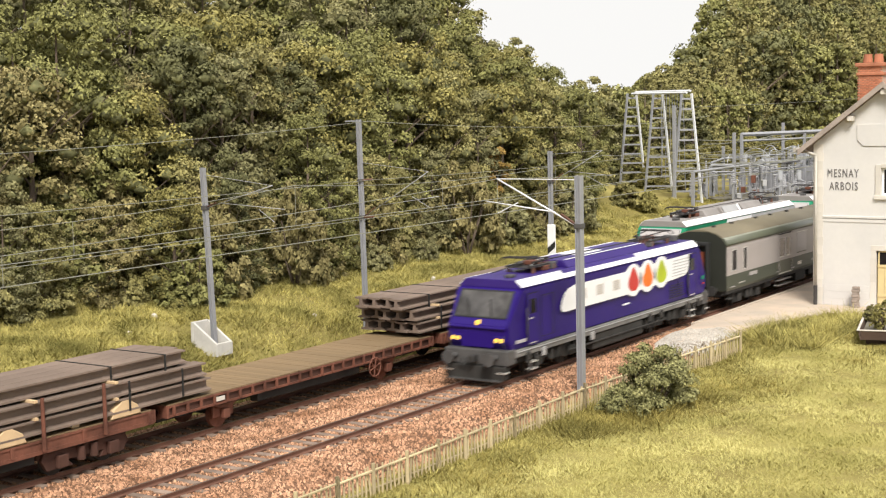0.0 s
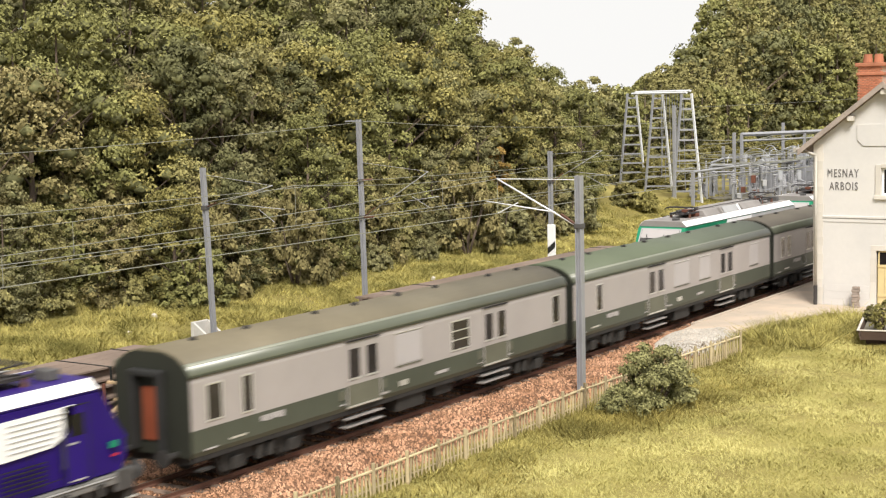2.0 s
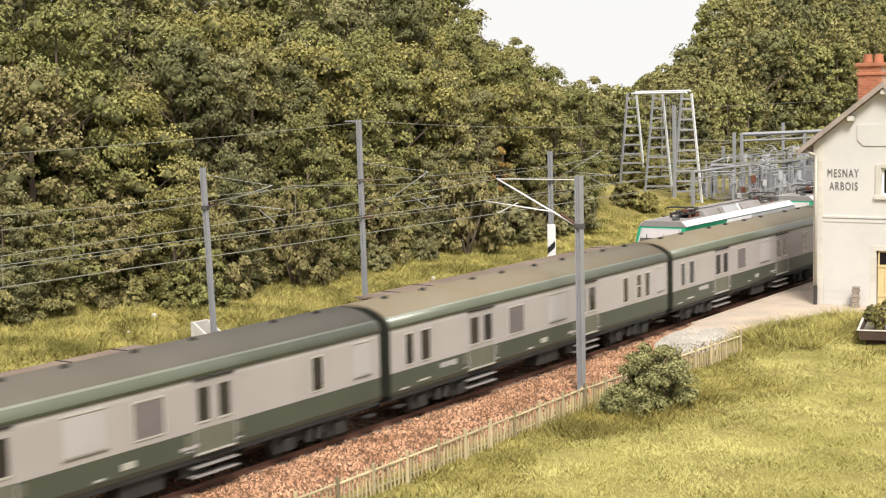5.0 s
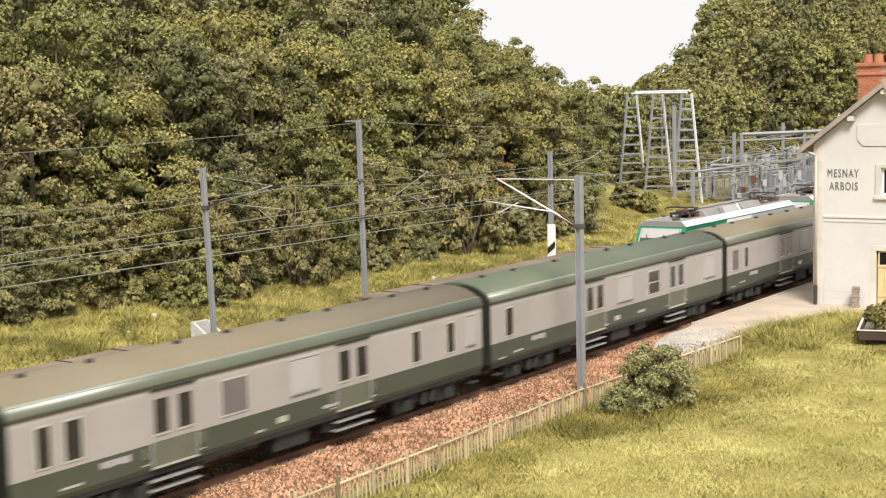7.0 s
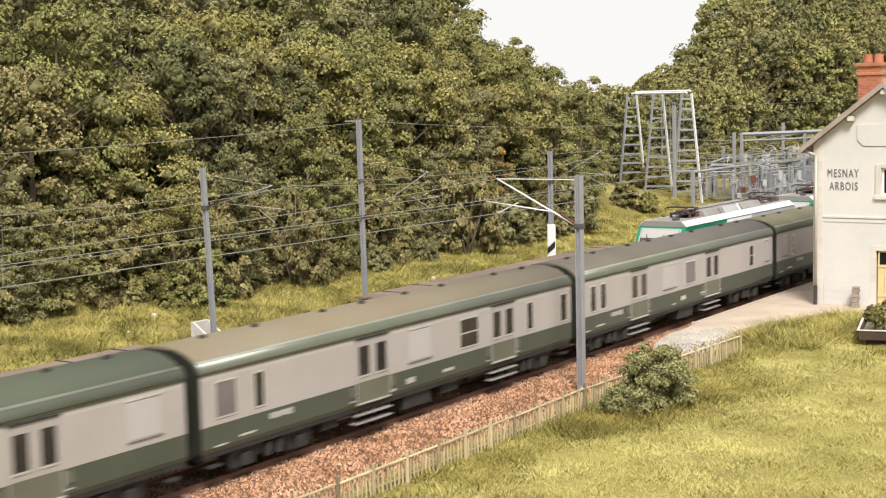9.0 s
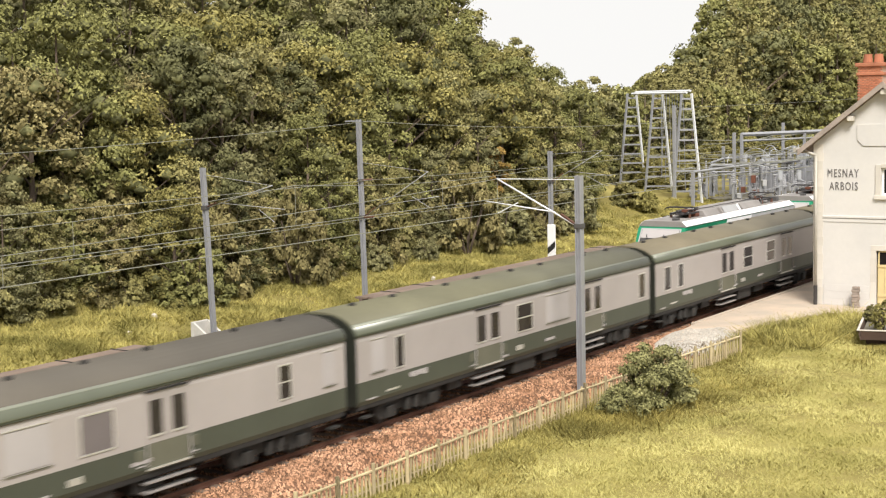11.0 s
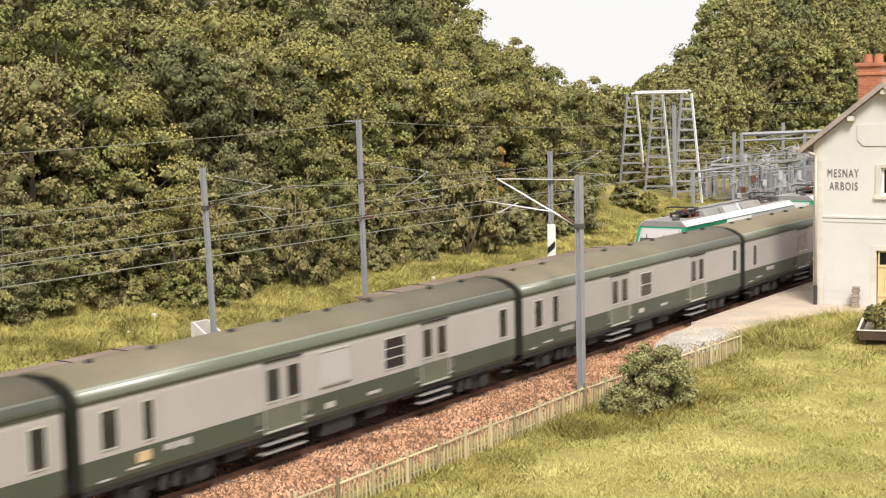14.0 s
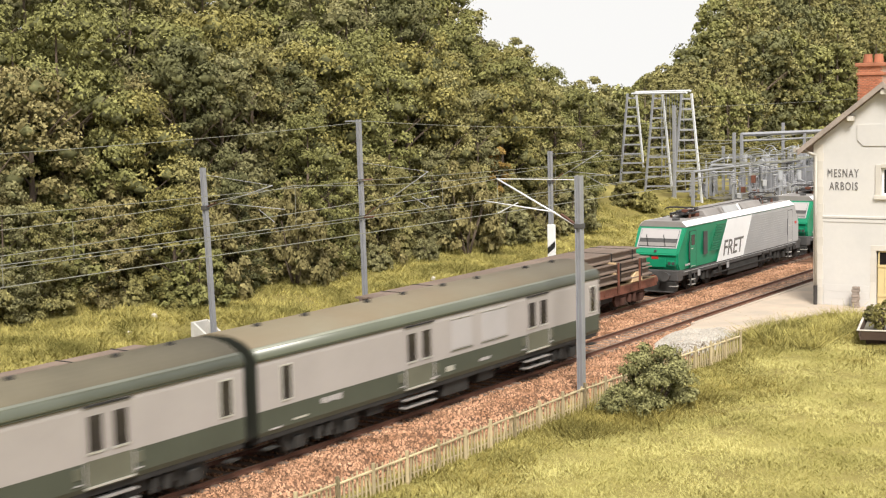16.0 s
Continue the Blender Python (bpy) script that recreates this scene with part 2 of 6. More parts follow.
def sstep(a, b, x):
    t = np.clip((x - a) / (b - a), 0, 1)
    return t * t * (3 - 2 * t)


def wobble(x, y):
    return (np.sin(0.9 * x + 1.3 * np.sin(0.55 * y)) + np.sin(1.15 * y + 0.7 * x + 2.0) + 0.6 * np.sin(2.3 * x - 1.7 * y)) / 2.6


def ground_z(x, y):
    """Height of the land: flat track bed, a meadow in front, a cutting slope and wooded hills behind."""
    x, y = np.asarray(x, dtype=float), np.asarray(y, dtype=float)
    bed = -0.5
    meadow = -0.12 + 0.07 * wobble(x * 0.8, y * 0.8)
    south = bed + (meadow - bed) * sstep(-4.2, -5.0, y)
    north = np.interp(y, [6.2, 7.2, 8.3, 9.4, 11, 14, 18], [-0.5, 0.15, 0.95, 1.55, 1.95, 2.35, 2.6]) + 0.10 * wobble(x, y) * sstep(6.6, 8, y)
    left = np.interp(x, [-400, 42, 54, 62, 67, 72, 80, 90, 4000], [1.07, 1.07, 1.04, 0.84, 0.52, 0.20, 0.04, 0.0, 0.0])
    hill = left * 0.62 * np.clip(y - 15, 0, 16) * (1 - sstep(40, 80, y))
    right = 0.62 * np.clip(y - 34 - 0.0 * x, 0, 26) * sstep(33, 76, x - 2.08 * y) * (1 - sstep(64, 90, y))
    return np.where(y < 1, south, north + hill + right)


# ---- ground ----
D = 4.54          # distance between the two tracks
GAUGE = 0.7175


def grid_axis(stops):
    out = []
    for (a, b, n) in stops:
        out += list(np.linspace(a, b, n, endpoint=False))
    return np.array(out + [stops[-1][1]])


gx = grid_axis([(-2600, -400, 10), (-400, -20, 24), (-20, 90, 130), (90, 260, 60), (260, 3200, 14)])
gy = grid_axis([(-2600, -200, 8), (-200, -26, 14), (-26, -3, 46), (-3, 6, 6), (6, 16, 36), (16, 75, 40), (75, 3000, 14)])
XX, YY = np.meshgrid(gx, gy, indexing="ij")
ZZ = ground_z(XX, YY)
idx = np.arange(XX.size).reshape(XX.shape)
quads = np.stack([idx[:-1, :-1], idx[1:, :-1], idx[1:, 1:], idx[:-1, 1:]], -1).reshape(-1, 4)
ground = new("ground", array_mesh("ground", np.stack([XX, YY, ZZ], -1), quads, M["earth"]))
tagged(ground, "grassy earth with a cutting slope and hills", "ground", kind="structure")

bed = prism([(-4.1, -0.52), (-2.5, -0.19), (2.3, -0.19), (2.45, -0.24), (6.1, -0.19), (6.9, -0.52)], -330, 370)
single("ballast_bed", bed, M["bed"], at(0, 0, 0), "reddish brown ballast bed under both tracks", "ballast", kind="structure")


def scatter_stones(n, x0, x1, y0, y1, zf, size, seed, keep=None):
    r = np.random.default_rng(seed)
    c = np.stack([r.uniform(x0, x1, n), r.uniform(y0, y1, n)], -1)
    if keep is not None:
        c = c[keep(c[:, 0], c[:, 1])]
    n = len(c)
    z = zf(c[:, 0], c[:, 1])
    s = r.uniform(0.55, 1.25, (n, 1)) * size
    base = np.array([(1, 0, -0.5), (0, 1, -0.5), (-1, 0, -0.5), (0, -1, -0.5), (0.35, 0.1, 0.75), (-0.35, -0.1, 0.6)], dtype=float)
    jit = base[None] * r.uniform(0.6, 1.2, (n, 6, 1)) + r.normal(0, 0.16, (n, 6, 3))
    a = r.uniform(0, 6.28, n)
    ca, sa = np.cos(a), np.sin(a)
    jit = np.stack([jit[..., 0] * ca[:, None] - jit[..., 1] * sa[:, None], jit[..., 0] * sa[:, None] + jit[..., 1] * ca[:, None], jit[..., 2]], -1)
    v = jit * s[:, :, None] + np.stack([c[:, 0], c[:, 1], z + 0.3 * size], -1)[:, None]
    f = np.array([(0, 1, 4), (1, 5, 4), (1, 2, 5), (2, 3, 5), (3, 4, 5), (3, 0, 4)])
    f = (f[None] + (np.arange(n) * 6)[:, None, None]).reshape(-1, 3)
    return v, f


def bed_z(x, y):
    return np.interp(y, [-4.1, -2.5, 2.3, 2.45, 6.1, 6.9], [-0.52, -0.19, -0.19, -0.24, -0.19, -0.52])


def off_rails(x, y):
    near = np.abs(np.abs(y) - GAUGE) > 0.13
    far = np.abs(np.abs(y - D) - GAUGE) > 0.13
    inside = (np.abs(y) < 0.74) & (np.mod(x + 7.86 + 0.16, 0.6) < 0.32)
    inside |= (np.abs(y - D) < 0.74) & (np.mod(x + 7.86 + 0.16, 0.6) < 0.32)
    return near & far & ~inside


v, f = scatter_stones(105000, -4, 60, -4.0, 6.5, bed_z, 0.058, 3, off_rails)
tagged(new("ballast_stones", array_mesh("ballast_stones", v, f, M["stone"])), "loose reddish brown ballast stones between the tracks", "ballast", kind="stuff")


def rail_outline(y):
    return [(y - 0.075, -0.17), (y + 0.075, -0.17), (y + 0.075, -0.145), (y + 0.012, -0.12), (y + 0.012, -0.05),
            (y + 0.036, -0.035), (y + 0.036, -0.004), (y - 0.036, -0.004), (y - 0.036, -0.035), (y - 0.012, -0.05), (y - 0.012, -0.12), (y - 0.075, -0.145)]


def build_track(name, yc, x_first, count):
    tr = thing(name, at(0, yc, 0), "railway track with rusty rails on sleepers", "track", kind="structure")
    for s in (-GAUGE, GAUGE):
        r = part("rail", prism(rail_outline(s), -330, 370), M["rail"], tr, "rust brown steel rail")
        part("rail_head", box(-330, 370, s - 0.034, s + 0.034, -0.0035, 0.0), M["railhead"], r, "worn rail top")
    me = mesh_of(box(-0.13, 0.13, -1.08, 1.08, -0.3, -0.150, 0.015), "sleeper", M["sleeper"])
    for i in range(count):
        part("sleeper", me, None, tr, "", at(x_first + 0.6 * i, 0, random.uniform(-0.008, 0.008), 0, 0, random.uniform(-0.6, 0.6)))
    return tr


build_track("track_near", 0.0, -7.86, 190)
build_track("track_far", D, -7.86, 160)

# ---- platform ----
PLAT = [(33.2, -1.74), (31.2, -1.95), (29.6, -2.3), (28.5, -2.75), (28.3, -3.1), (28.9, -3.6), (30.2, -4.0), (33.5, -4.3), (36.5, -4.9), (39.0, -5.9), (39.6, -8.6), (39.6, -14.0), (140, -14.0), (140, -1.74)]
single("platform", prism(PLAT, -0.5, 0.10, "z", 0.05), M["platform"], at(0, 0, 0), "low sandy station platform with pale edge", "platform", kind="structure")


def in_plat(x, y):
    inside = np.zeros(x.shape, bool)
    n = len(PLAT)
    for i in range(n):
        (x1, y1), (x2, y2) = PLAT[i], PLAT[(i + 1) % n]
        cross = ((y1 > y) != (y2 > y)) & (x < (x2 - x1) * (y - y1) / (y2 - y1 + 1e-12) + x1)
        inside ^= cross
    return inside


kerb_me = mesh_of(box(0, 0.99, 0, 0.22, -0.1, 0.112, 0.012), "kerb_stone", M["platform"])
kerb = thing("platform_kerb", at(0, -1.75, 0), "sandy stone kerb along the platform edge", "kerb", kind="structure")
for i in range(90):
    part("kerb_stone", kerb_me, None, kerb, "", at(33.3 + i, 0, random.uniform(-0.004, 0.004)))
PLAT_TIP = np.array([30.6, -3.05])


def tip_z(x, y):
    d = np.hypot((x - PLAT_TIP[0]) / 2.4, (y - PLAT_TIP[1]) / 1.15)
    return np.interp(d, [0, 0.85, 1.0, 1.6], [0.085, 0.085, 0.06, -0.45])


v, f = scatter_stones(12000, 26.5, 34.5, -5.2, -1.75, tip_z, 0.042, 5, lambda x, y: (np.hypot((x - 30.8) / 2.6, (y + 3.1) / 1.2) < 1.4) & (np.hypot((x - 34.5) / 3.0, (y + 2.4) / 1.1) > 0.90))
tagged(new("gravel_patch", array_mesh("gravel_patch", v, f, M["gravel"])), "pale gravel on the platform ramp", "gravel", kind="stuff")


# ---- station house ----
def build_house():
    X0, X1, YN, YS, ZB, ZE = 41.5, 50.5, -4.45, -11.45, 0.10, 8.0
    YM = (YN + YS) / 2
    pitch = 0.775
    h = thing("station_house", at(0, 0, 0), "white rendered station house with stone quoins and brick chimney", "house")
    openings = [(-9.05, -7.78, 5.55, 6.85), (-9.35, -7.55, 0.10, 2.85)]
    ys = sorted({YS, YN, *[a for o in openings for a in o[:2]]})
    zs = sorted({ZB, ZE, *[a for o in openings for a in o[2:]]})
    bm = bmesh.new()
    for ya, yb in zip(ys, ys[1:]):
        for za, zb in zip(zs, zs[1:]):
            ym, zm = (ya + yb) / 2, (za + zb) / 2
            if not any(o[0] < ym < o[1] and o[2] < zm < o[3] for o in openings):
                box(X0, X0 + 0.4, ya, yb, za, zb, 0, bm)
    bmesh.ops.remove_doubles(bm, verts=bm.verts, dist=1e-4)
    top = ZE + (YN - YM) * pitch
    prism([(YS, ZE), (YN, ZE), (YM, top)], X0, X0 + 0.4, "x", 0, bm)
    part("gable_wall", bm, M["wall"], h, "white rendered gable wall")
    part("side_wall", box(X0 + 0.4, X1, YN - 0.4, YN, ZB, ZE), M["wall"], h)
    part("side_wall", box(X0 + 0.4, X1, YS, YS + 0.4, ZB, ZE), M["wall"], h)
    bm = box(X1, X1 + 0.4, YS, YN, ZB, ZE)
    prism([(YS, ZE), (YN, ZE), (YM, top)], X1, X1 + 0.4, "x", 0, bm)
    part("rear_wall", bm, M["wall"], h)
    part("floor_slab", box(X0 + 0.4, X1, YS + 0.4, YN - 0.4, ZB, ZB + 0.2), M["concrete"], h)
    part("upper_floor", box(X0 + 0.4, X1, YS + 0.4, YN - 0.4, 4.2, 4.4), M["concrete"], h)
    # quoins up the corner
    q1 = mesh_of(box(-0.012, 0.5, -0.50, 0.012, 0, 0.412, 0.002), "quoin", M["quoin"])
    q2 = mesh_of(box(-0.012, 0.6, -0.46, 0.012, 0, 0.412, 0.002), "quoin", M["quoin"])
    for i in range(19):
        part("quoin", q1 if i % 2 else q2, None, h, "", at(X0, YN, ZB + 0.02 + i * 0.414))
    # plinth courses
    for i, (za, zb, p) in enumerate(((0.1, 0.425, 0.018), (0.43, 0.785, 0.015), (0.79, 1.12, 0.012))):
        part("plinth_course", box(X0 - p, X0, -7.25, YN - 0.52, za, zb, 0.012), M["wall"], h)
    part("string_course", box(X0 - 0.07, X0, YS, YN - 0.5, 4.40, 4.52, 0.02), M["wall"], h, "white moulded band")
    part("string_course", box(X0 - 0.03, X0, YS, YN - 0.5, 4.20, 4.375, 0.01), M["wall"], h)
    # gable plaque with cut corners
    pl = [(-6.9, 7.9), (-6.6, 8.2), (-6.6, 8.95), (-9.3, 8.95), (-9.3, 8.2), (-9.0, 7.9)]
    part("gable_panel", prism(pl, X0 - 0.05, X0, "x", 0.012), M["wall"], h, "raised white panel")
    # window
    w = part("window_surround", box(X0 - 0.06, X0 + 0.02, -7.775, -7.5, 5.4, 7.0, 0.015), M["quoin"], h, "pale stone surround")
    part("lintel", box(X0 - 0.06, X0 + 0.02, -9.3, -7.78, 6.855, 7.05, 0.015), M["quoin"], h)
    part("sill", box(X0 - 0.13, X0 + 0.05, -9.35, -7.45, 5.34, 5.53, 0.02), M["quoin"], h)
    fr = bmesh.new()
    for (a, b, c, e) in ((-9.05, -7.78, 5.55, 5.64), (-9.05, -7.78, 6.76, 6.85), (-7.87, -7.78, 5.64, 6.76), (-9.05, -8.96, 5.64, 6.76), (-8.45, -8.38, 5.64, 6.76)):
        box(X0 + 0.14, X0 + 0.2, a, b, c, e, 0, fr)
    part("window_frame", fr, M["white"], h)
    part("pane", box(X0 + 0.155, X0 + 0.175, -8.96, -7.87, 5.64, 6.76), M["glass"], h, "dark window pane")
    # door
    for i in range(7):
        jb = box(X0 - 0.012, X0 + 0.03, -7.55 + 0.004, -7.30 + (0.03 if i % 2 else 0), 0.12 + i * 0.40, 0.518 + i * 0.40, 0.003)
        part("door_jamb", jb, M["quoin"], h)
    part("door_lintel", box(X0 - 0.02, X0 + 0.03, -9.5, -7.3, 2.86, 3.12, 0.015), M["quoin"], h)
    dr = part("door", box(X0 + 0.10, X0 + 0.16, -9.3, -7.6, 0.14, 2.05, 0.01), M["yellowdoor"], h, "cream painted wooden door")
    for k in range(5):
        part("door_board", box(X0 + 0.075, X0 + 0.10, -7.62 - 0.33 * (k + 1) + 0.02, -7.62 - 0.33 * k, 0.7, 2.0, 0.006), M["yellowdoor"], dr)
    for z in (0.62, 2.05):
        part("door_rail", box(X0 + 0.06, X0 + 0.12, -9.3, -7.6, z, z + 0.13, 0.008), M["yellowdoor"], dr)
    tl = bmesh.new()
    for a in (-7.66, -8.12, -8.55, -8.98, -9.3):
        box(X0 + 0.08, X0 + 0.15, a - 0.035, a + 0.035, 2.18, 2.85, 0, tl)
    box(X0 + 0.08, X0 + 0.15, -9.3, -7.6, 2.78, 2.85, 0, tl)
    part("transom_frame", tl, M["yellowdoor"], h)
    part("transom_pane", box(X0 + 0.11, X0 + 0.13, -9.3, -7.6, 2.18, 2.8), M["glass"], h)
    # roof
    for sgn, name in ((1, "roof_slope"), (-1, "roof_slope")):
        y_e = YM + sgn * (YN - YM + 0.62)
        z_e = top - (YN - YM + 0.62) * pitch
        out = [(YM, top + 0.03), (y_e, z_e + 0.03), (y_e, z_e + 0.20), (YM, top + 0.20)]
        rs = part(name, prism(out, X0 - 0.45, X1 + 0.8, "x"), M["roof_edge"], h, "weathered roof boarding")
        ang = math.degrees(math.atan(pitch))
        for i in range(13):
            s = i * 0.40
            yy = YM + sgn * (YN - YM + 0.66 - s * math.cos(math.radians(ang)))
            zz = z_e + 0.20 + (s - 0.04) * math.sin(math.radians(ang))
            course = bmesh.new()
            for k in range(34):
                prism([(0, 0), (0.44, 0.0), (0.44, 0.03), (0, 0.055)], k * 0.3, k * 0.3 + 0.29, "x", 0, course)
            rot = (ang, 0, 180) if sgn > 0 else (ang, 0, 0)
            xx = X1 + 0.8 if sgn > 0 else X0 - 0.45
            part("tile_course", course, M["rooftile"], rs, "", at(xx, yy, zz, *rot))
    part("barge_board", prism([(YM, top - 0.03), (YN + 0.66, top - 0.03 - (YN - YM + 0.66) * pitch), (YN + 0.66, top + 0.26 - (YN - YM + 0.66) * pitch), (YM, top + 0.26)], X0 - 0.52, X0 - 0.455, "x", 0.01), M["roof_edge"], h, "grey weathered barge board")
    part("barge_board", prism([(YM, top - 0.03), (YS - 0.66, top - 0.03 - (YN - YM + 0.66) * pitch), (YS - 0.66, top + 0.26 - (YN - YM + 0.66) * pitch), (YM, top + 0.26)], X0 - 0.52, X0 - 0.455, "x", 0.01), M["roof_edge"], h)
    for yy in (-6.35, YM, -9.5):
        zz = top - abs(yy - YM) * pitch - 0.12
        part("purlin_end", box(X0 - 0.42, X0, yy - 0.14, yy + 0.14, zz - 0.24, zz, 0.02), M["quoin"], h, "pale purlin end")
    # chimney
    ch = part("chimney", box(42.2, 43.2, -7.55, -6.42, 9.5, 11.75), M["mortar"], h, "red brick chimney stack")
    brick = mesh_of(box(-0.03, 0.03, -0.105, 0.105, -0.032, 0.032, 0.006), "brick", M["brick"])
    brick_y = mesh_of(box(-0.105, 0.105, -0.03, 0.03, -0.032, 0.032, 0.006), "brick", M["brick"])
    for r in range(28):
        z = 9.62 + r * 0.076
        off = 0.11 if r % 2 else 0.0
        for k in range(5):
            part("brick", brick, None, ch, "", at(42.19, -7.48 + off + k * 0.222, z))
        for k in range(4):
            part("brick", brick_y, None, ch, "", at(42.33 + off + k * 0.222, -6.41, z))
    part("chimney_cap", box(42.10, 43.30, -7.64, -6.33, 11.28, 11.42, 0.02), M["brick"], ch)
    part("chimney_cap", box(42.06, 43.34, -7.68, -6.28, 11.70, 11.88, 0.03), M["brick"], ch, "brick chimney capping")
    for yy in (-6.72, -7.25):
        part("chimney_pot", tube((42.7, yy, 11.9), (42.7, yy, 12.30), 0.235, 12, 0.20), M["brick"], ch, "terracotta chimney pot", smooth=False)
    # rainwater
    gp = bmesh.new()
    tube((41.32, -4.62, 1.05), (41.32, -4.62, 7.45), 0.075, 10, None, gp)
    tube((41.32, -4.62, 7.45), (41.30, -4.0, 7.68), 0.075, 10, None, gp)
    tube((41.30, -4.0, 7.68), (41.10, -3.55, 7.70), 0.075, 10, None, gp)
    part("downpipe", gp, M["zinc"], h, "zinc downpipe", smooth=True)
    part("downpipe_shoe", tube((41.32, -4.62, 0.10), (41.32, -4.62, 1.05), 0.10, 10), M["castiron"], h, "black cast iron pipe foot")
    part("gutter", tube((40.95, -3.68, 7.74), (51.2, -3.68, 7.74), 0.10, 10), M["zinc"], h, "zinc gutter")
    # station name
    for word, y, z, w in (("MESNAY", -5.13, 6.40, 1.53), ("ARBOIS", -5.24, 5.77, 1.40)):
        cu = bpy.data.curves.new("station_name", "FONT")
        cu.body = word
        cu.size, cu.extrude = 0.56 * S, 0.012 * S
        cu.resolution_u = 4
        cu.space_character = 1.22
        cu.materials.append(M["letter"])
        ob = new("station_name", cu)
        ob.parent = h
        bpy.context.view_layer.update()
        kx = w * S / max(ob.dimensions.x, 1e-6)
        ob.matrix_basis = Matrix(((0, 0, -1, (X0 - 0.015) * S), (-1, 0, 0, y * S), (0, 1, 0, z * S), (0, 0, 0, 1))) @ Matrix.Diagonal((kx, 1.0, 1, 1))
        ob["label"] = "grey painted capital letters"
    return h


build_house()


# ---- masts, arms and wires ----
def h_mast(z0, z1, k=1.0):
    bm = box(-0.13 * k, 0.13 * k, -0.12 * k, -0.075 * k, z0, z1)
    box(-0.13 * k, 0.13 * k, 0.075 * k, 0.12 * k, z0, z1, 0, bm)
    box(-0.035 * k, 0.035 * k, -0.075 * k, 0.075 * k, z0, z1, 0, bm)
    return bm


def build_mast(x, y, z0, z1, arm, label, lean=0.0, k=1.0, dx=0.0):
    """arm: (direction in y, reach, height of the tube's foot, messenger height, contact height) or None; dx: how far the arm's end is swung along the track"""
    m = thing("catenary_mast", at(x + 0.09 * lean, y - 0.13 * lean, 0, -0.83 * lean, -0.55 * lean, 0), label, "mast", "catenary masts")
    part("column", h_mast(z0 - 0.3, z1, k), M["mast"], m)
    if arm:
        s, reach, foot, mess, cont = arm
        far = k < 0.9
        r = 0.55 if far else 1.0
        steel = M["tubesteel"] if far else M["brightsteel"]
        part("tie_tube", tube((0, s * 0.12, foot), (dx, s * reach, mess), 0.035 * r, 8), steel, m, "", smooth=True)
        part("insulator", tube((0, s * 0.14, foot + 0.05), (dx * 0.75 / reach, s * 0.75, foot + 0.05 + (mess - foot) * 0.75 / reach), 0.05 * r, 8), M["insulator"], m, "brown insulator")
        part("registration_tube", tube((dx / reach, s * 1.0, foot + (mess - foot) / reach), (dx, s * (reach + 0.5), cont + 0.45), 0.026 * r, 8), steel, m, smooth=True)
        part("steady_arm", tube((dx * 0.8, s * (reach - 0.9), cont + 0.42), (dx, s * reach, cont), 0.022 * r, 6), steel, m)
        part("top_tie", tube((0, s * 0.1, min(z1 - 0.15, mess + 0.35)), (dx, s * reach, mess), 0.018 * r, 6), steel, m)
        w = 0.13 * k + 0.03
        part("clamp", box(-w, w, -w, w, foot - 0.09, foot + 0.09, 0.02), M["chassis"], m)
    return m


build_mast(18.93, -3.5, -0.35, 7.72, (1, 3.5, 5.87, 7.56, 6.25), "grey steel catenary mast beside the fence")
build_mast(12.4, 9.0, 1.35, 8.26, (-1, 4.46, 6.75, 7.64, 6.35), "grey steel catenary mast in a concrete footing", 1.75, 0.68, -1.32)
build_mast(36.44, 7.5, 0.2, 7.85, (-1, 2.96, 6.3, 7.9, 6.2), "grey steel catenary mast with a signal board", 0.0, 0.80)
pm = build_mast(21.4, 8.3, 0.55, 9.83, (-1, 3.76, 5.68, 7.66, 6.2), "tall grey steel feeder mast beside the track", 0.55, 0.70, -0.44)
part("cross_arm", box(-0.03, 0.03, -0.12, 0.70, 9.74, 9.80), M["mast"], pm)
part("band", box(-0.12, 0.12, -0.12, 0.12, 5.6, 5.75, 0.02), M["chassis"], pm)
part("band", box(-0.12, 0.12, -0.12, 0.12, 7.2, 7.32, 0.02), M["chassis"], pm)
part("insulator", tube((0, -0.09, 7.26), (0, -0.62, 7.3), 0.045, 8), M["insulator"], pm)
part("insulator", tube((0, -0.09, 5.68), (0, -0.62, 5.72), 0.045, 8), M["insulator"], pm)
sb = thing("signal_board", at(36.22, 7.36, 0), "white board with black diagonal bar on a mast", "sign")
part("board", box(-0.03, 0.03, -0.23, 0.23, 2.35, 4.15, 0.02), M["white"], sb)
part("bar", prism([(0.22, 2.62), (0.22, 2.95), (-0.22, 3.32), (-0.22, 2.99)], -0.042, -0.034), M["black"], sb)
part("bracket", box(0.03, 0.14, -0.05, 0.05, 2.6, 4.1), M["mast"], sb)

fb = thing("mast_footing", at(12.42, 8.95, 1.62), "white concrete footing box on the grass slope", "concrete footing")
part("back_wall", box(-0.45, 0.45, 0.42, 0.55, -0.3, 0.80, 0.03), M["concrete"], fb)
part("side_wall", prism([(-0.75, -0.45), (0.42, -0.45), (0.42, 0.80), (-0.75, 0.02)], -0.45, -0.34, "x", 0.02), M["concrete"], fb)
part("side_wall", prism([(-0.75, -0.45), (0.42, -0.45), (0.42, 0.80), (-0.75, 0.02)], 0.34, 0.45, "x", 0.02), M["concrete"], fb)
part("front_wall", box(-0.34, 0.34, -0.75, -0.62, -0.45, 0.04, 0.02), M["concrete"], fb)


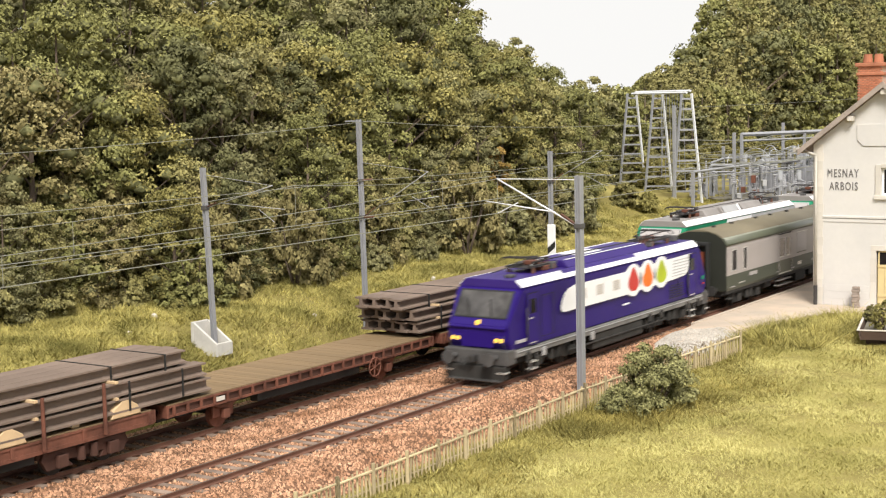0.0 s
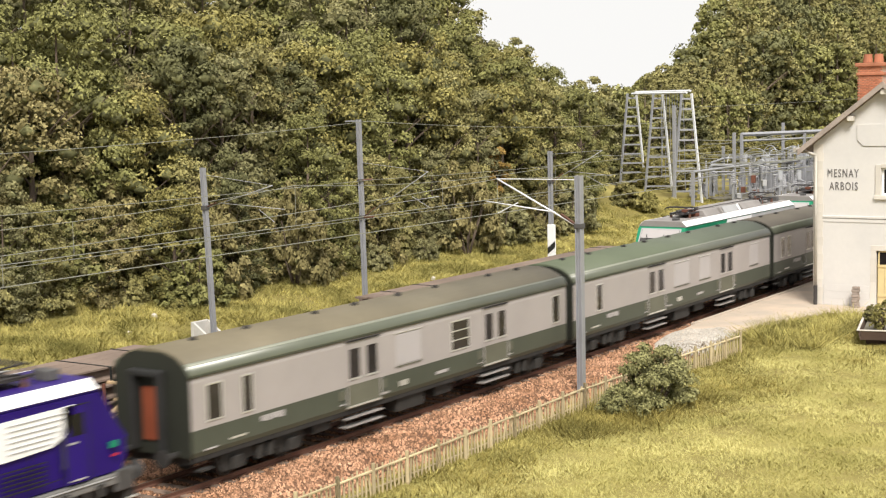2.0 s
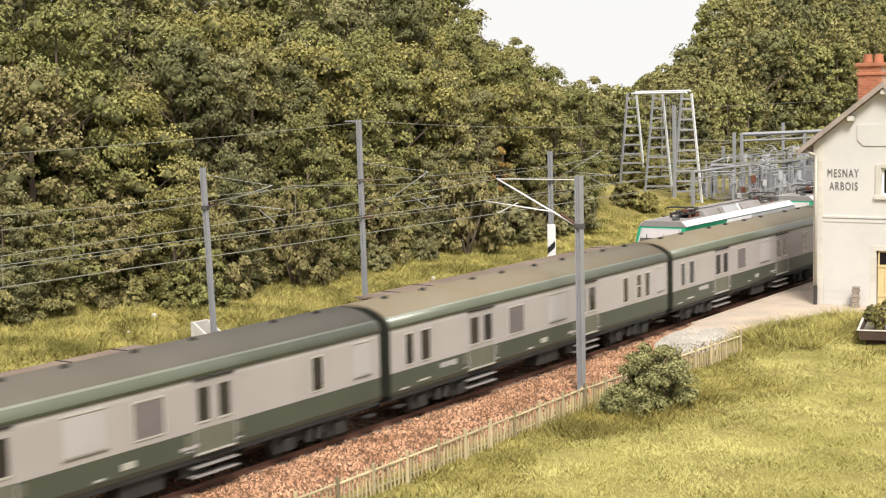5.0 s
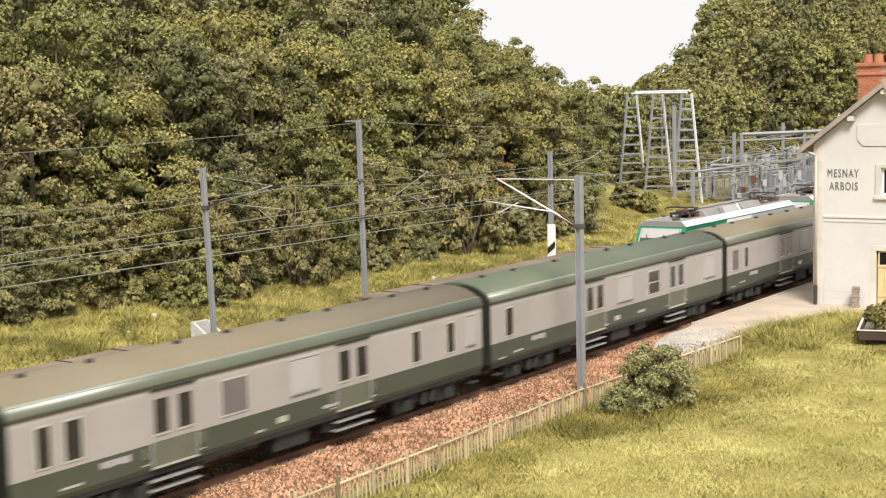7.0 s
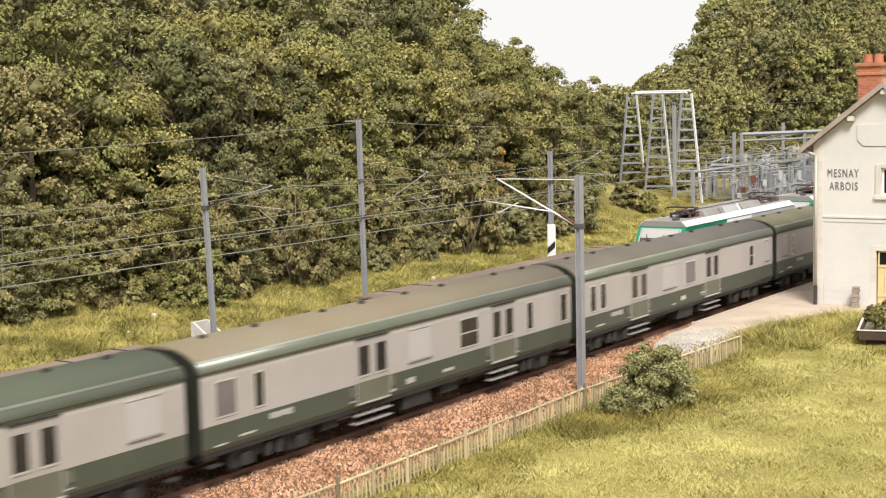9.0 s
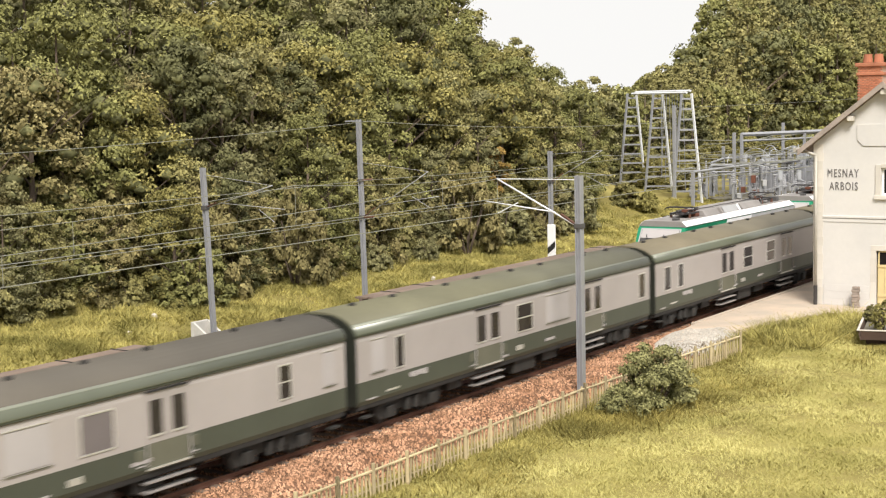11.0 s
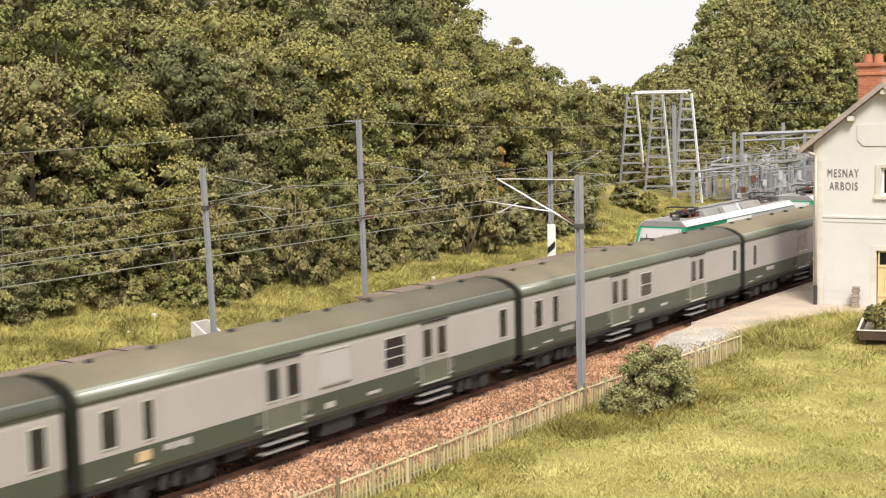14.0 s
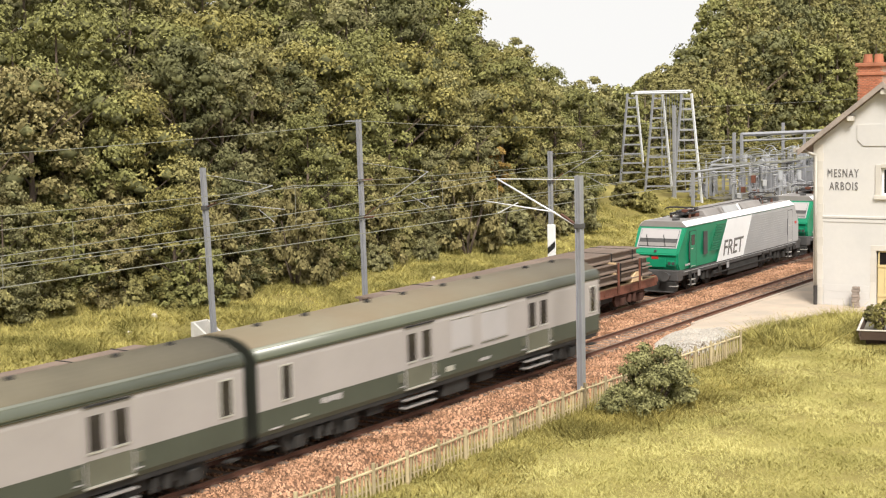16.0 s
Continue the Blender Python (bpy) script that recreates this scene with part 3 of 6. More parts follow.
def wire(name, pts, r=0.012, label="thin grey overhead wire strung between masts"):
    bm = bmesh.new()
    rings = []
    for p in pts:
        rings.append([bm.verts.new((p[0], p[1] + r * math.cos(a * 1.2566), p[2] + r * math.sin(a * 1.2566))) for a in range(5)])
    for A, B in zip(rings, rings[1:]):
        for k in range(5):
            bm.faces.new((A[k], A[(k + 1) % 5], B[(k + 1) % 5], B[k]))
    bm.faces.new(rings[0])
    bm.faces.new(rings[-1])
    return single(name, bm, M["wire"], at(0, 0, 0), label, "wire", "overhead wires")


def sag(x0, x1, y0, y1, z0, z1, dip, n=10):
    out = []
    for i in range(n + 1):
        t = i / n
        out.append((x0 + (x1 - x0) * t, y0 + (y1 - y0) * t, z0 + (z1 - z0) * t - 4 * dip * t * (1 - t)))
    return out


def span(y, xs, z_mess, z_cont, dip):
    mess, cont = [], []
    for a, b in zip(xs, xs[1:]):
        mess += sag(a, b, y, y, z_mess, z_mess, dip)[:-1]
    mess.append((xs[-1], y, z_mess))
    mw = wire("messenger_wire", mess, 0.012)
    wire("contact_wire", [(x, y, z_cont) for x in (xs[0], *xs[1:-1], xs[-1])], 0.015)
    for p in mess[2::4]:
        part("dropper", tube(p, (p[0], p[1], z_cont), 0.010, 4), M["wire"], mw)


span(0.0, [-40, 18.93, 62, 110], 7.56, 6.25, 0.55)
span(D, [-14, 12.4, 36.44, 66, 112], 7.65, 6.2, 0.45)
wire("feeder_wire", sag(-22, 21.4, 7.8, 7.8, 9.6, 9.75, 0.45) + sag(21.4, 72, 7.8, 14, 9.75, 8.9, 0.5)[1:])
wire("feeder_wire", sag(-22, 21.4, 7.5, 7.5, 7.6, 7.3, 0.1) + sag(21.4, 66, 7.5, 11, 7.3, 6.9, 0.2)[1:])
wire("feeder_wire", sag(-22, 21.4, 7.5, 7.5, 5.9, 5.7, 0.1) + sag(21.4, 66, 7.5, 11, 5.7, 5.6, 0.2)[1:])
wire("feeder_wire", sag(72, 140, 18, -6, 9.5, 12.0, 0.6))


# ---- garden fence of pales ----
def build_fence():
    path = [(-4.0, -5.62), (1.2, -5.64), (6.0, -5.64), (10.4, -5.60), (15.3, -5.50), (21.0, -5.75), (27.8, -6.10)]
    f = thing("paling_fence", at(0, 0, 0), "low weathered wooden paling fence beside the ballast", "fence")
    pale = [mesh_of(tube((0, 0, -0.24), (lx, ly, 0.70), 0.034, 6, 0.027), "pale", M["paling"]) for lx, ly in ((0, 0), (0.03, 0.01), (-0.02, 0.0), (0.0, 0.02))]
    post = mesh_of(tube((0, 0, -0.3), (0, 0, 0.84), 0.065, 8, 0.055), "post", M["paling"])
    rnd = random.Random(4)
    for (x0, y0), (x1, y1) in zip(path, path[1:]):
        ln = math.hypot(x1 - x0, y1 - y0)
        n = int(ln / 0.19)
        for i in range(n):
            t = i / n
            part("pale", pale[rnd.randrange(4)], None, f, "", at(x0 + (x1 - x0) * t, y0 + (y1 - y0) * t, rnd.uniform(-0.04, 0.05), rnd.uniform(-4, 4), rnd.uniform(-4, 4), rnd.uniform(0, 360)))
        k = max(1, round(ln / 1.5))
        for i in range(k + 1):
            t = i / k
            part("post", post, None, f, "", at(x0 + (x1 - x0) * t, y0 + (y1 - y0) * t - 0.07, 0))
        part("top_rail", tube((x0, y0 - 0.05, 0.62), (x1, y1 - 0.05, 0.64), 0.036, 6), M["paling"], f)
        part("bottom_rail", tube((x0, y0 + 0.05, 0.08), (x1, y1 + 0.05, 0.09), 0.024, 6), M["paling"], f)


build_fence()


# ---- rolling stock ----
def wheel_mesh(r):
    bm = tube((0, -0.065, 0), (0, 0.065, 0), r, 20)
    tube((0, -0.10, 0), (0, 0.10, 0), r * 0.28, 12, None, bm)
    return bm


def wheelset_mesh(r):
    bm = tube((0, -0.7, 0), (0, 0.7, 0), 0.09, 8)
    for s in (-0.75, 0.75):
        tube((0, s - 0.065, 0), (0, s + 0.065, 0), r, 20, None, bm)
        tube((0, s - 0.10, 0), (0, s + 0.10, 0), r * 0.28, 12, None, bm)
        for k in range(6):
            a = k * math.pi / 3
            tube((r * 0.25 * math.cos(a), s * 1.1, r * 0.25 * math.sin(a)), (r * 0.85 * math.cos(a), s * 1.1, r * 0.85 * math.sin(a)), 0.04, 5, None, bm)
    return bm


WHEEL_W = mesh_of(wheel_mesh(0.46), "wheel", M["rust"])
WHEEL_S = mesh_of(wheelset_mesh(0.46), "wheelset", M["bogie"])
WHEEL_L = mesh_of(wheelset_mesh(0.57), "wheelset", M["bogie"])


def buffers(parent, x, way, z=1.05, material="under"):
    for s in (-0.88, 0.88):
        b = part("buffer", tube((x, s, z), (x + way * 0.5, s, z), 0.10, 10), M[material], parent)
        part("buffer_head", tube((x + way * 0.5, s, z), (x + way * 0.6, s, z), 0.25, 14), M[material], b)


def bogie(parent, xc, wb, wheel, r, w, material):
    b = part("bogie", box(xc - wb / 2 - 0.75, xc + wb / 2 + 0.75, -1.02, 1.02, r + 0.12, r + 0.34, 0.04), M[material], parent, "dark bogie frame")
    for s in (-1, 1):
        side = prism([(xc - wb / 2 - 0.7, r + 0.1), (xc - wb / 2 - 0.5, r - 0.22), (xc - wb / 2 + 0.5, r - 0.22), (xc - 0.7, r - 0.02), (xc + 0.7, r - 0.02), (xc + wb / 2 - 0.5, r - 0.22), (xc + wb / 2 + 0.5, r - 0.22), (xc + wb / 2 + 0.7, r + 0.1), (xc + wb / 2 + 0.6, r + 0.32), (xc - wb / 2 - 0.6, r + 0.32)], s * 1.0, s * 1.14, "y", 0.02)
        part("side_frame", side, M[material], b)
        for k in (-1, 1):
            part("axle_box", box(xc + k * wb / 2 - 0.2, xc + k * wb / 2 + 0.2, min(s * 1.14, s * 1.3), max(s * 1.14, s * 1.3), r - 0.18, r + 0.2, 0.03), M[material], b)
        part("spring", tube((xc - 0.25, s * 1.2, r - 0.1), (xc - 0.25, s * 1.2, r + 0.3), 0.13, 10), M[material], b)
        part("spring", tube((xc + 0.25, s * 1.2, r - 0.1), (xc + 0.25, s * 1.2, r + 0.3), 0.13, 10), M[material], b)
    for k in (-1, 1):
        part("wheelset", wheel, None, b, "", at(xc + k * wb / 2, 0, r))


def coach(roof, kind, first):
    """A mail van: local x runs from its leading end (0) to its trailing end (21.4)."""
    LN = 21.4
    c = thing("mail_van", at(0, 0, 0), "grey and green mail van with %s roof" % roof.replace("roof_", "").replace("tan", "brown").replace("moss", "mossy green"), "railway coach", "coaches of the train")
    W = 1.43
    low = [(-W + 0.05, 0.98), (-W, 1.12), (-W, 1.74), (W, 1.74), (W, 1.12), (W - 0.05, 0.98)]
    part("lower_body", prism(low, 0.06, LN - 0.06), M["coachgreen"], c, "dark green lower body side")
    up = [(-W, 1.74), (-W, 3.05), (-W + 0.02, 3.22), (W - 0.02, 3.22), (W, 3.05), (W, 1.74)]
    part("upper_body", prism(up, 0.06, LN - 0.06), M["coachgrey"], c, "grey upper body side")
    half = [(W + 0.025, 3.20), (W + 0.022, 3.29), (W - 0.01, 3.37), (W - 0.06, 3.44), (W - 0.12, 3.52), (W - 0.2, 3.60), (W - 0.31, 3.68), (W - 0.45, 3.755), (0.78, 3.84), (0.52, 3.905), (0.26, 3.94), (0, 3.95)]
    arc = [(-a, b) for a, b in half] + half[-2::-1]
    rf = part("roof", prism(arc, 0.05, LN - 0.05), M[roof], c, "curved %s roof" % roof.replace("roof_", "").replace("tan", "brown").replace("moss", "mossy green"), rounded=True)
    for s in (-1, 1):
        bend = [(s * (W - 0.26 + 0.29 * math.cos(a)), 3.25 + 0.355 * math.sin(a)) for a in [k * 0.131 for k in range(11)]]
        part("cantrail", prism([(s * (W - 0.26), 3.25)] + bend, 0.02, LN - 0.02), M["gutter"], rf, "glossy rounded green roof edge", rounded=True)
        # slim raised strip whose pale colour stands in for the roof-edge highlight
        strip = [(s * (W - 0.26 + r * math.cos(a)), 3.25 + (r + 0.065) * math.sin(a)) for r, a in ((0.288, 0.92), (0.293, 0.92), (0.297, 1.0), (0.297, 1.10), (0.297, 1.20), (0.293, 1.30), (0.288, 1.30))]
        part("edge_strip", prism(strip, 0.03, LN - 0.03), M["strip"], rf, "thin strip along the roof edge with a highlight in its colour", rounded=True)
        part("gutter_lip", box(0.03, LN - 0.03, *sorted((s * (W + 0.012), s * (W + 0.038))), 3.222, 3.248), M["coachgreen"], rf)
    for x in (1.7, 4.0, 7.3, 9.4, 11.9, 14.2, 17.8, 19.9):
        part("vent", tube((x, -0.05, 3.9), (x, -0.05, 4.03), 0.13, 10, 0.10), M["under"], rf)
    for x0, x1, e in ((0.0, 0.06, -1), (LN - 0.06, LN, 1)):
        part("end_wall", prism([(-W + 0.01, 1.0), (-W + 0.01, 3.28), (-1.2, 3.56), (-0.92, 3.74), (-0.5, 3.87), (0.5, 3.87), (0.92, 3.74), (1.2, 3.56), (W - 0.01, 3.28), (W - 0.01, 1.0)], x0 + (0 if e > 0 else 0.004), x1 - (0.004 if e > 0 else 0)), M["endgreen"], c, "dark green end wall")
        xo = (-0.30, -0.002) if e < 0 else (LN + 0.002, LN + 0.30)
        g = bmesh.new()
        box(*xo, -0.62, -0.44, 1.1, 3.3, 0.06, g)
        box(*xo, 0.44, 0.62, 1.1, 3.3, 0.06, g)
        box(*xo, -0.62, 0.62, 3.2, 3.4, 0.06, g)
        part("gangway", g, M["rubber"], c, "black rubber gangway")
        part("gangway_door", box(*((-0.05, -0.003) if e < 0 else (LN + 0.003, LN + 0.05)), -0.30, 0.30, 1.4, 2.9), M["orangedoor"] if first and e < 0 else M["under"], c)
        buffers(c, 0.0 if e < 0 else LN, e, 1.05)

    def window(x0, x1, z0=1.95, z1=2.92, glass="coachglass", bars=0, frame_m="alu"):
        for s in (-1, 1):
            y = s * W
            fr = bmesh.new()
            t = 0.045
            ya, yb = sorted((y - s * 0.02, y + s * 0.022))
            for a, b, cz, dz in ((x0 - t, x0, z0 - t, z1 + t), (x1, x1 + t, z0 - t, z1 + t), (x0, x1, z0 - t, z0), (x0, x1, z1, z1 + t)):
                box(a, b, ya, yb, cz, dz, 0, fr)
            cross = []
            for k in range(bars):
                zz = z0 + (z1 - z0) * (k + 1) / (bars + 1)
                cross.append(box(x0, x1, ya, yb, zz - 0.02, zz + 0.02))
            w = part("window", fr, M[frame_m], c, "window in a thin metal frame")
            for b in cross:
                part("glazing_bar", b, M[frame_m], w)
            ya, yb = sorted((y - s * 0.02, y + s * 0.008))
            part("pane", box(x0, x1, ya, yb, z0, z1), M[glass], w)

    def blank(x0, x1):
        for s in (-1, 1):
            y = s * W
            ya, yb = sorted((y - s * 0.01, y + s * 0.014))
            p = part("blanked_panel", box(x0, x1, ya, yb, 1.98, 2.98, 0.006), M["panelgrey"], c, "blanked window panel")
            ya, yb = sorted((y + s * 0.002, y + s * 0.03))
            part("lip", box(x0 - 0.04, x1 + 0.04, ya, yb, 1.915, 1.945), M["door_low"], p)
            part("lip", box(x0 - 0.05, x1 + 0.05, ya, yb, 3.02, 3.05), M["alu"], p)

    def door(x0, x1):
        """A recessed double door with its two lights, rail and steps."""
        for s in (-1, 1):
            y = s * W
            ya, yb = sorted((y - s * 0.01, y + s * 0.012))
            d = part("double_door", box(x0 - 0.12, x1 + 0.12, ya, yb, 1.76, 3.12), M["doorgrey"], c, "grey loading door")
            part("door_panel", box(x0 - 0.12, x1 + 0.12, ya, yb, 1.03, 1.755), M["door_low"], d)
            mid = (x0 + x1) / 2
            ya, yb = sorted((y + s * 0.004, y + s * 0.02))
            for a, b in ((x0 + 0.02, mid - 0.2), (mid + 0.2, x1 - 0.02)):
                part("door_pane", box(a, b, ya, yb, 1.98, 2.9), M["coachglass"], d)
                ya2, yb2 = sorted((y + s * 0.003, y + s * 0.035))
                part("door_sill", box(a - 0.04, b + 0.04, ya2, yb2, 1.92, 1.975), M["alu"], d)
            ya, yb = sorted((y + s * 0.002, y + s * 0.05))
            part("threshold", box(x0 - 0.15, x1 + 0.15, ya, yb, 1.05, 1.10), M["alu"], d)
            part("door_lip", box(x0 - 0.14, x1 + 0.14, ya, yb, 3.125, 3.17), M["under"], d)
            ya, yb = sorted((y + s * 0.002, y + s * 0.03))
            for a in (x0 - 0.52, x1 + 0.20):
                part("lamp_bracket", box(a, a + 0.26, ya, yb, 1.36, 1.66, 0.01), M["door_low"], d, "small grey bracket plate")
                part("grab_iron", box(a + 0.02, a + 0.24, ya, yb, 1.20, 1.23), M["panelgrey"], d)
            for a in (x0 - 0.16, x1 + 0.14):
                part("handrail", box(a, a + 0.022, *sorted((y + s * 0.02, y + s * 0.045)), 1.15, 1.75), M["panelgrey"], d)
            ya, yb = sorted((s * 1.16, s * 1.46))
            for z in (0.42, 0.68):
                part("step", box(x0 - 0.2, x1 + 0.25, ya, yb, z, z + 0.045, 0.008), M["roofgrey"], c, "pale edged metal step")
            st = bmesh.new()
            for xx in (x0 - 0.1, x1 + 0.15):
                yy = sorted((s * 1.18, s * 1.24))
                box(xx - 0.03, xx + 0.03, *yy, 0.42, 0.98, 0, st)
            part("step_hanger", st, M["under"], c)

    if isinstance(kind, str):
        for item in kind.split():
            code, a, b = item.split(",")
            a, b = float(a), float(b)
            if code == "W":
                window(a, b, 1.92)
            elif code == "B":
                window(a, b, bars=1)
            elif code == "G":
                window(a, b, glass="greyglass")
            elif code == "P":
                blank(a, b)
            else:
                door(a, b)
    elif kind == 0:
        window(0.72, 1.28); window(2.2, 2.58, 1.9); door(7.2, 8.7); blank(9.75, 11.2); window(13.1, 14.2, bars=2); door(15.3, 16.7); window(20.25, 20.75, 1.92)
    elif kind == 1:
        window(2.05, 2.5, 1.9); door(7.0, 8.45); blank(9.6, 11.2); blank(12.4, 13.6); door(14.9, 16.3); blank(18.6, 19.7)
    elif kind == 2:
        window(0.8, 1.3); window(1.75, 2.25); door(6.9, 8.35); window(9.6, 10.7, bars=2); window(12.9, 13.9, bars=2); door(15.2, 16.6); window(20.2, 20.7)
    else:
        window(0.65, 1.5, glass="greyglass"); window(2.3, 2.7, 1.95); door(7.3, 8.8); blank(10.1, 11.4); window(13.25, 14.4, bars=1); door(15.45, 16.85); window(17.9, 18.3); window(20.5, 20.95, 1.9)
    for s in (-1, 1):
        ya, yb = sorted((s * (W + 0.002), s * (W + 0.014)))
        for k, (a, b) in enumerate(((2.95, 3.18), (3.22, 3.36), (3.40, 3.70), (3.74, 3.98))):
            part("data_plate", box(a, b, ya, yb, 1.47 - 0.03 * (k % 2), 1.63), M["panelgrey"], c, "pale data panel")
        part("data_plate", box(9.9, 10.4, ya, yb, 1.26, 1.44), M["alu"], c)
        part("data_plate", box(12.1, 12.8, ya, yb, 1.28, 1.38), M["panelgrey"], c)
        part("lamp_iron", box(1.6, 2.3, ya, yb, 1.22, 1.28), M["alu"], c)
        part("lamp_iron", box(0.55, 1.05, ya, yb, 1.12, 1.17), M["panelgrey"], c)
        part("end_step", box(0.35, 0.85, *sorted((s * 1.2, s * 1.44)), 0.55, 0.60), M["bogie"], c)
        part("end_step", box(LN - 0.85, LN - 0.35, *sorted((s * 1.2, s * 1.44)), 0.55, 0.60), M["bogie"], c)
        part("brake_handle", box(8.95, 9.3, ya, yb, 1.16, 1.22), M["panelgrey"], c)
        ya, yb = sorted((s * (W - 0.3), s * (W - 0.06)))
        part("sole_bar", box(0.1, LN - 0.1, ya, yb, 0.84, 0.985), M["under"], c)
        part("equipment_box", box(10.0, 11.6, *sorted((s * 0.6, s * 1.25)), 0.35, 0.9, 0.03), M["bogie"], c)
        part("equipment_box", box(12.3, 13.4, *sorted((s * 0.5, s * 1.2)), 0.45, 0.9, 0.03), M["under"], c)
        part("battery_box", box(5.6, 6.5, *sorted((s * 0.6, s * 1.2)), 0.5, 0.9, 0.03), M["under"], c)
    if kind == 0 and not first:
        part("warning_label", box(1.95, 2.45, -W - 0.016, -W - 0.002, 1.35, 1.62), M["timber"], c, "small yellow label")
    part("underframe", box(0.2, LN - 0.2, -1.1, 1.1, 0.72, 0.975), M["under"], c)
    bogie(c, 3.3, 2.5, WHEEL_S, 0.46, 1, "bogie")
    bogie(c, LN - 3.3, 2.5, WHEEL_S, 0.46, 1, "bogie")
    return c


def slope_panel(pa, pb, y0, y1, out, thick):
    """A slab lying on a sloping front between two (x, z) points."""
    d = Vector((pb[0] - pa[0], pb[1] - pa[1])).normalized()
    n = Vector((-d.y, d.x)) if -d.y < 0 else Vector((d.y, -d.x))
    a0, b0 = Vector(pa) + n * out, Vector(pb) + n * out
    a1, b1 = Vector(pa) + n * (out + thick), Vector(pb) + n * (out + thick)
    return prism([tuple(a0), tuple(b0), tuple(b1), tuple(a1)], y0, y1, "y", 0.01)


def pantograph(parent, x, way):
    ob = part("pantograph", box(x - 1.0, x + 1.0, -0.55, 0.55, 3.98, 4.02, 0.01), M["panto"], parent, "folded pantograph")
    for s in (-0.5, 0.5):
        part("base_bar", tube((x - 1.1, s, 4.05), (x + 1.1, s, 4.05), 0.045, 6), M["panto"], ob)
        part("lower_arm", tube((x - way * 0.9, s * 0.7, 4.07), (x + way * 1.0, s * 0.5, 4.24), 0.035, 6), M["panto"], ob)
        part("upper_arm", tube((x + way * 1.0, s * 0.5, 4.24), (x - way * 0.8, s * 0.9, 4.36), 0.028, 6), M["panto"], ob)
        part("brace", tube((x - 0.9, s, 4.08), (x + 0.7, -s * 0.4, 4.2), 0.022, 5), M["tubesteel"], ob)
    for dx in (-0.22, 0.1):
        part("collector_bar", tube((x - way * 0.75 + dx, -0.72, 4.38), (x - way * 0.75 + dx, 0.72, 4.38), 0.03, 6), M["panto"], ob)
        for s in (-0.72, 0.72):
            part("horn", tube((x - way * 0.75 + dx, s, 4.38), (x - way * 0.75 + dx, s * 1.22, 4.24), 0.025, 6), M["panto"], ob)
    part("spring_box", box(x - 0.25, x + 0.25, -0.2, 0.2, 4.04, 4.2, 0.02), M["rust"], ob)
    part("drive_cylinder", tube((x - 0.7, 0.25, 4.12), (x - 0.1, 0.25, 4.12), 0.08, 8), M["chassis"], ob)
    for s in (-0.55, 0.55):
        for xx in (x - 0.8, x + 0.8):
            part("insulator", tube((xx, s, 3.79), (xx, s, 4.02), 0.09, 8, 0.06), M["insulator"], ob)


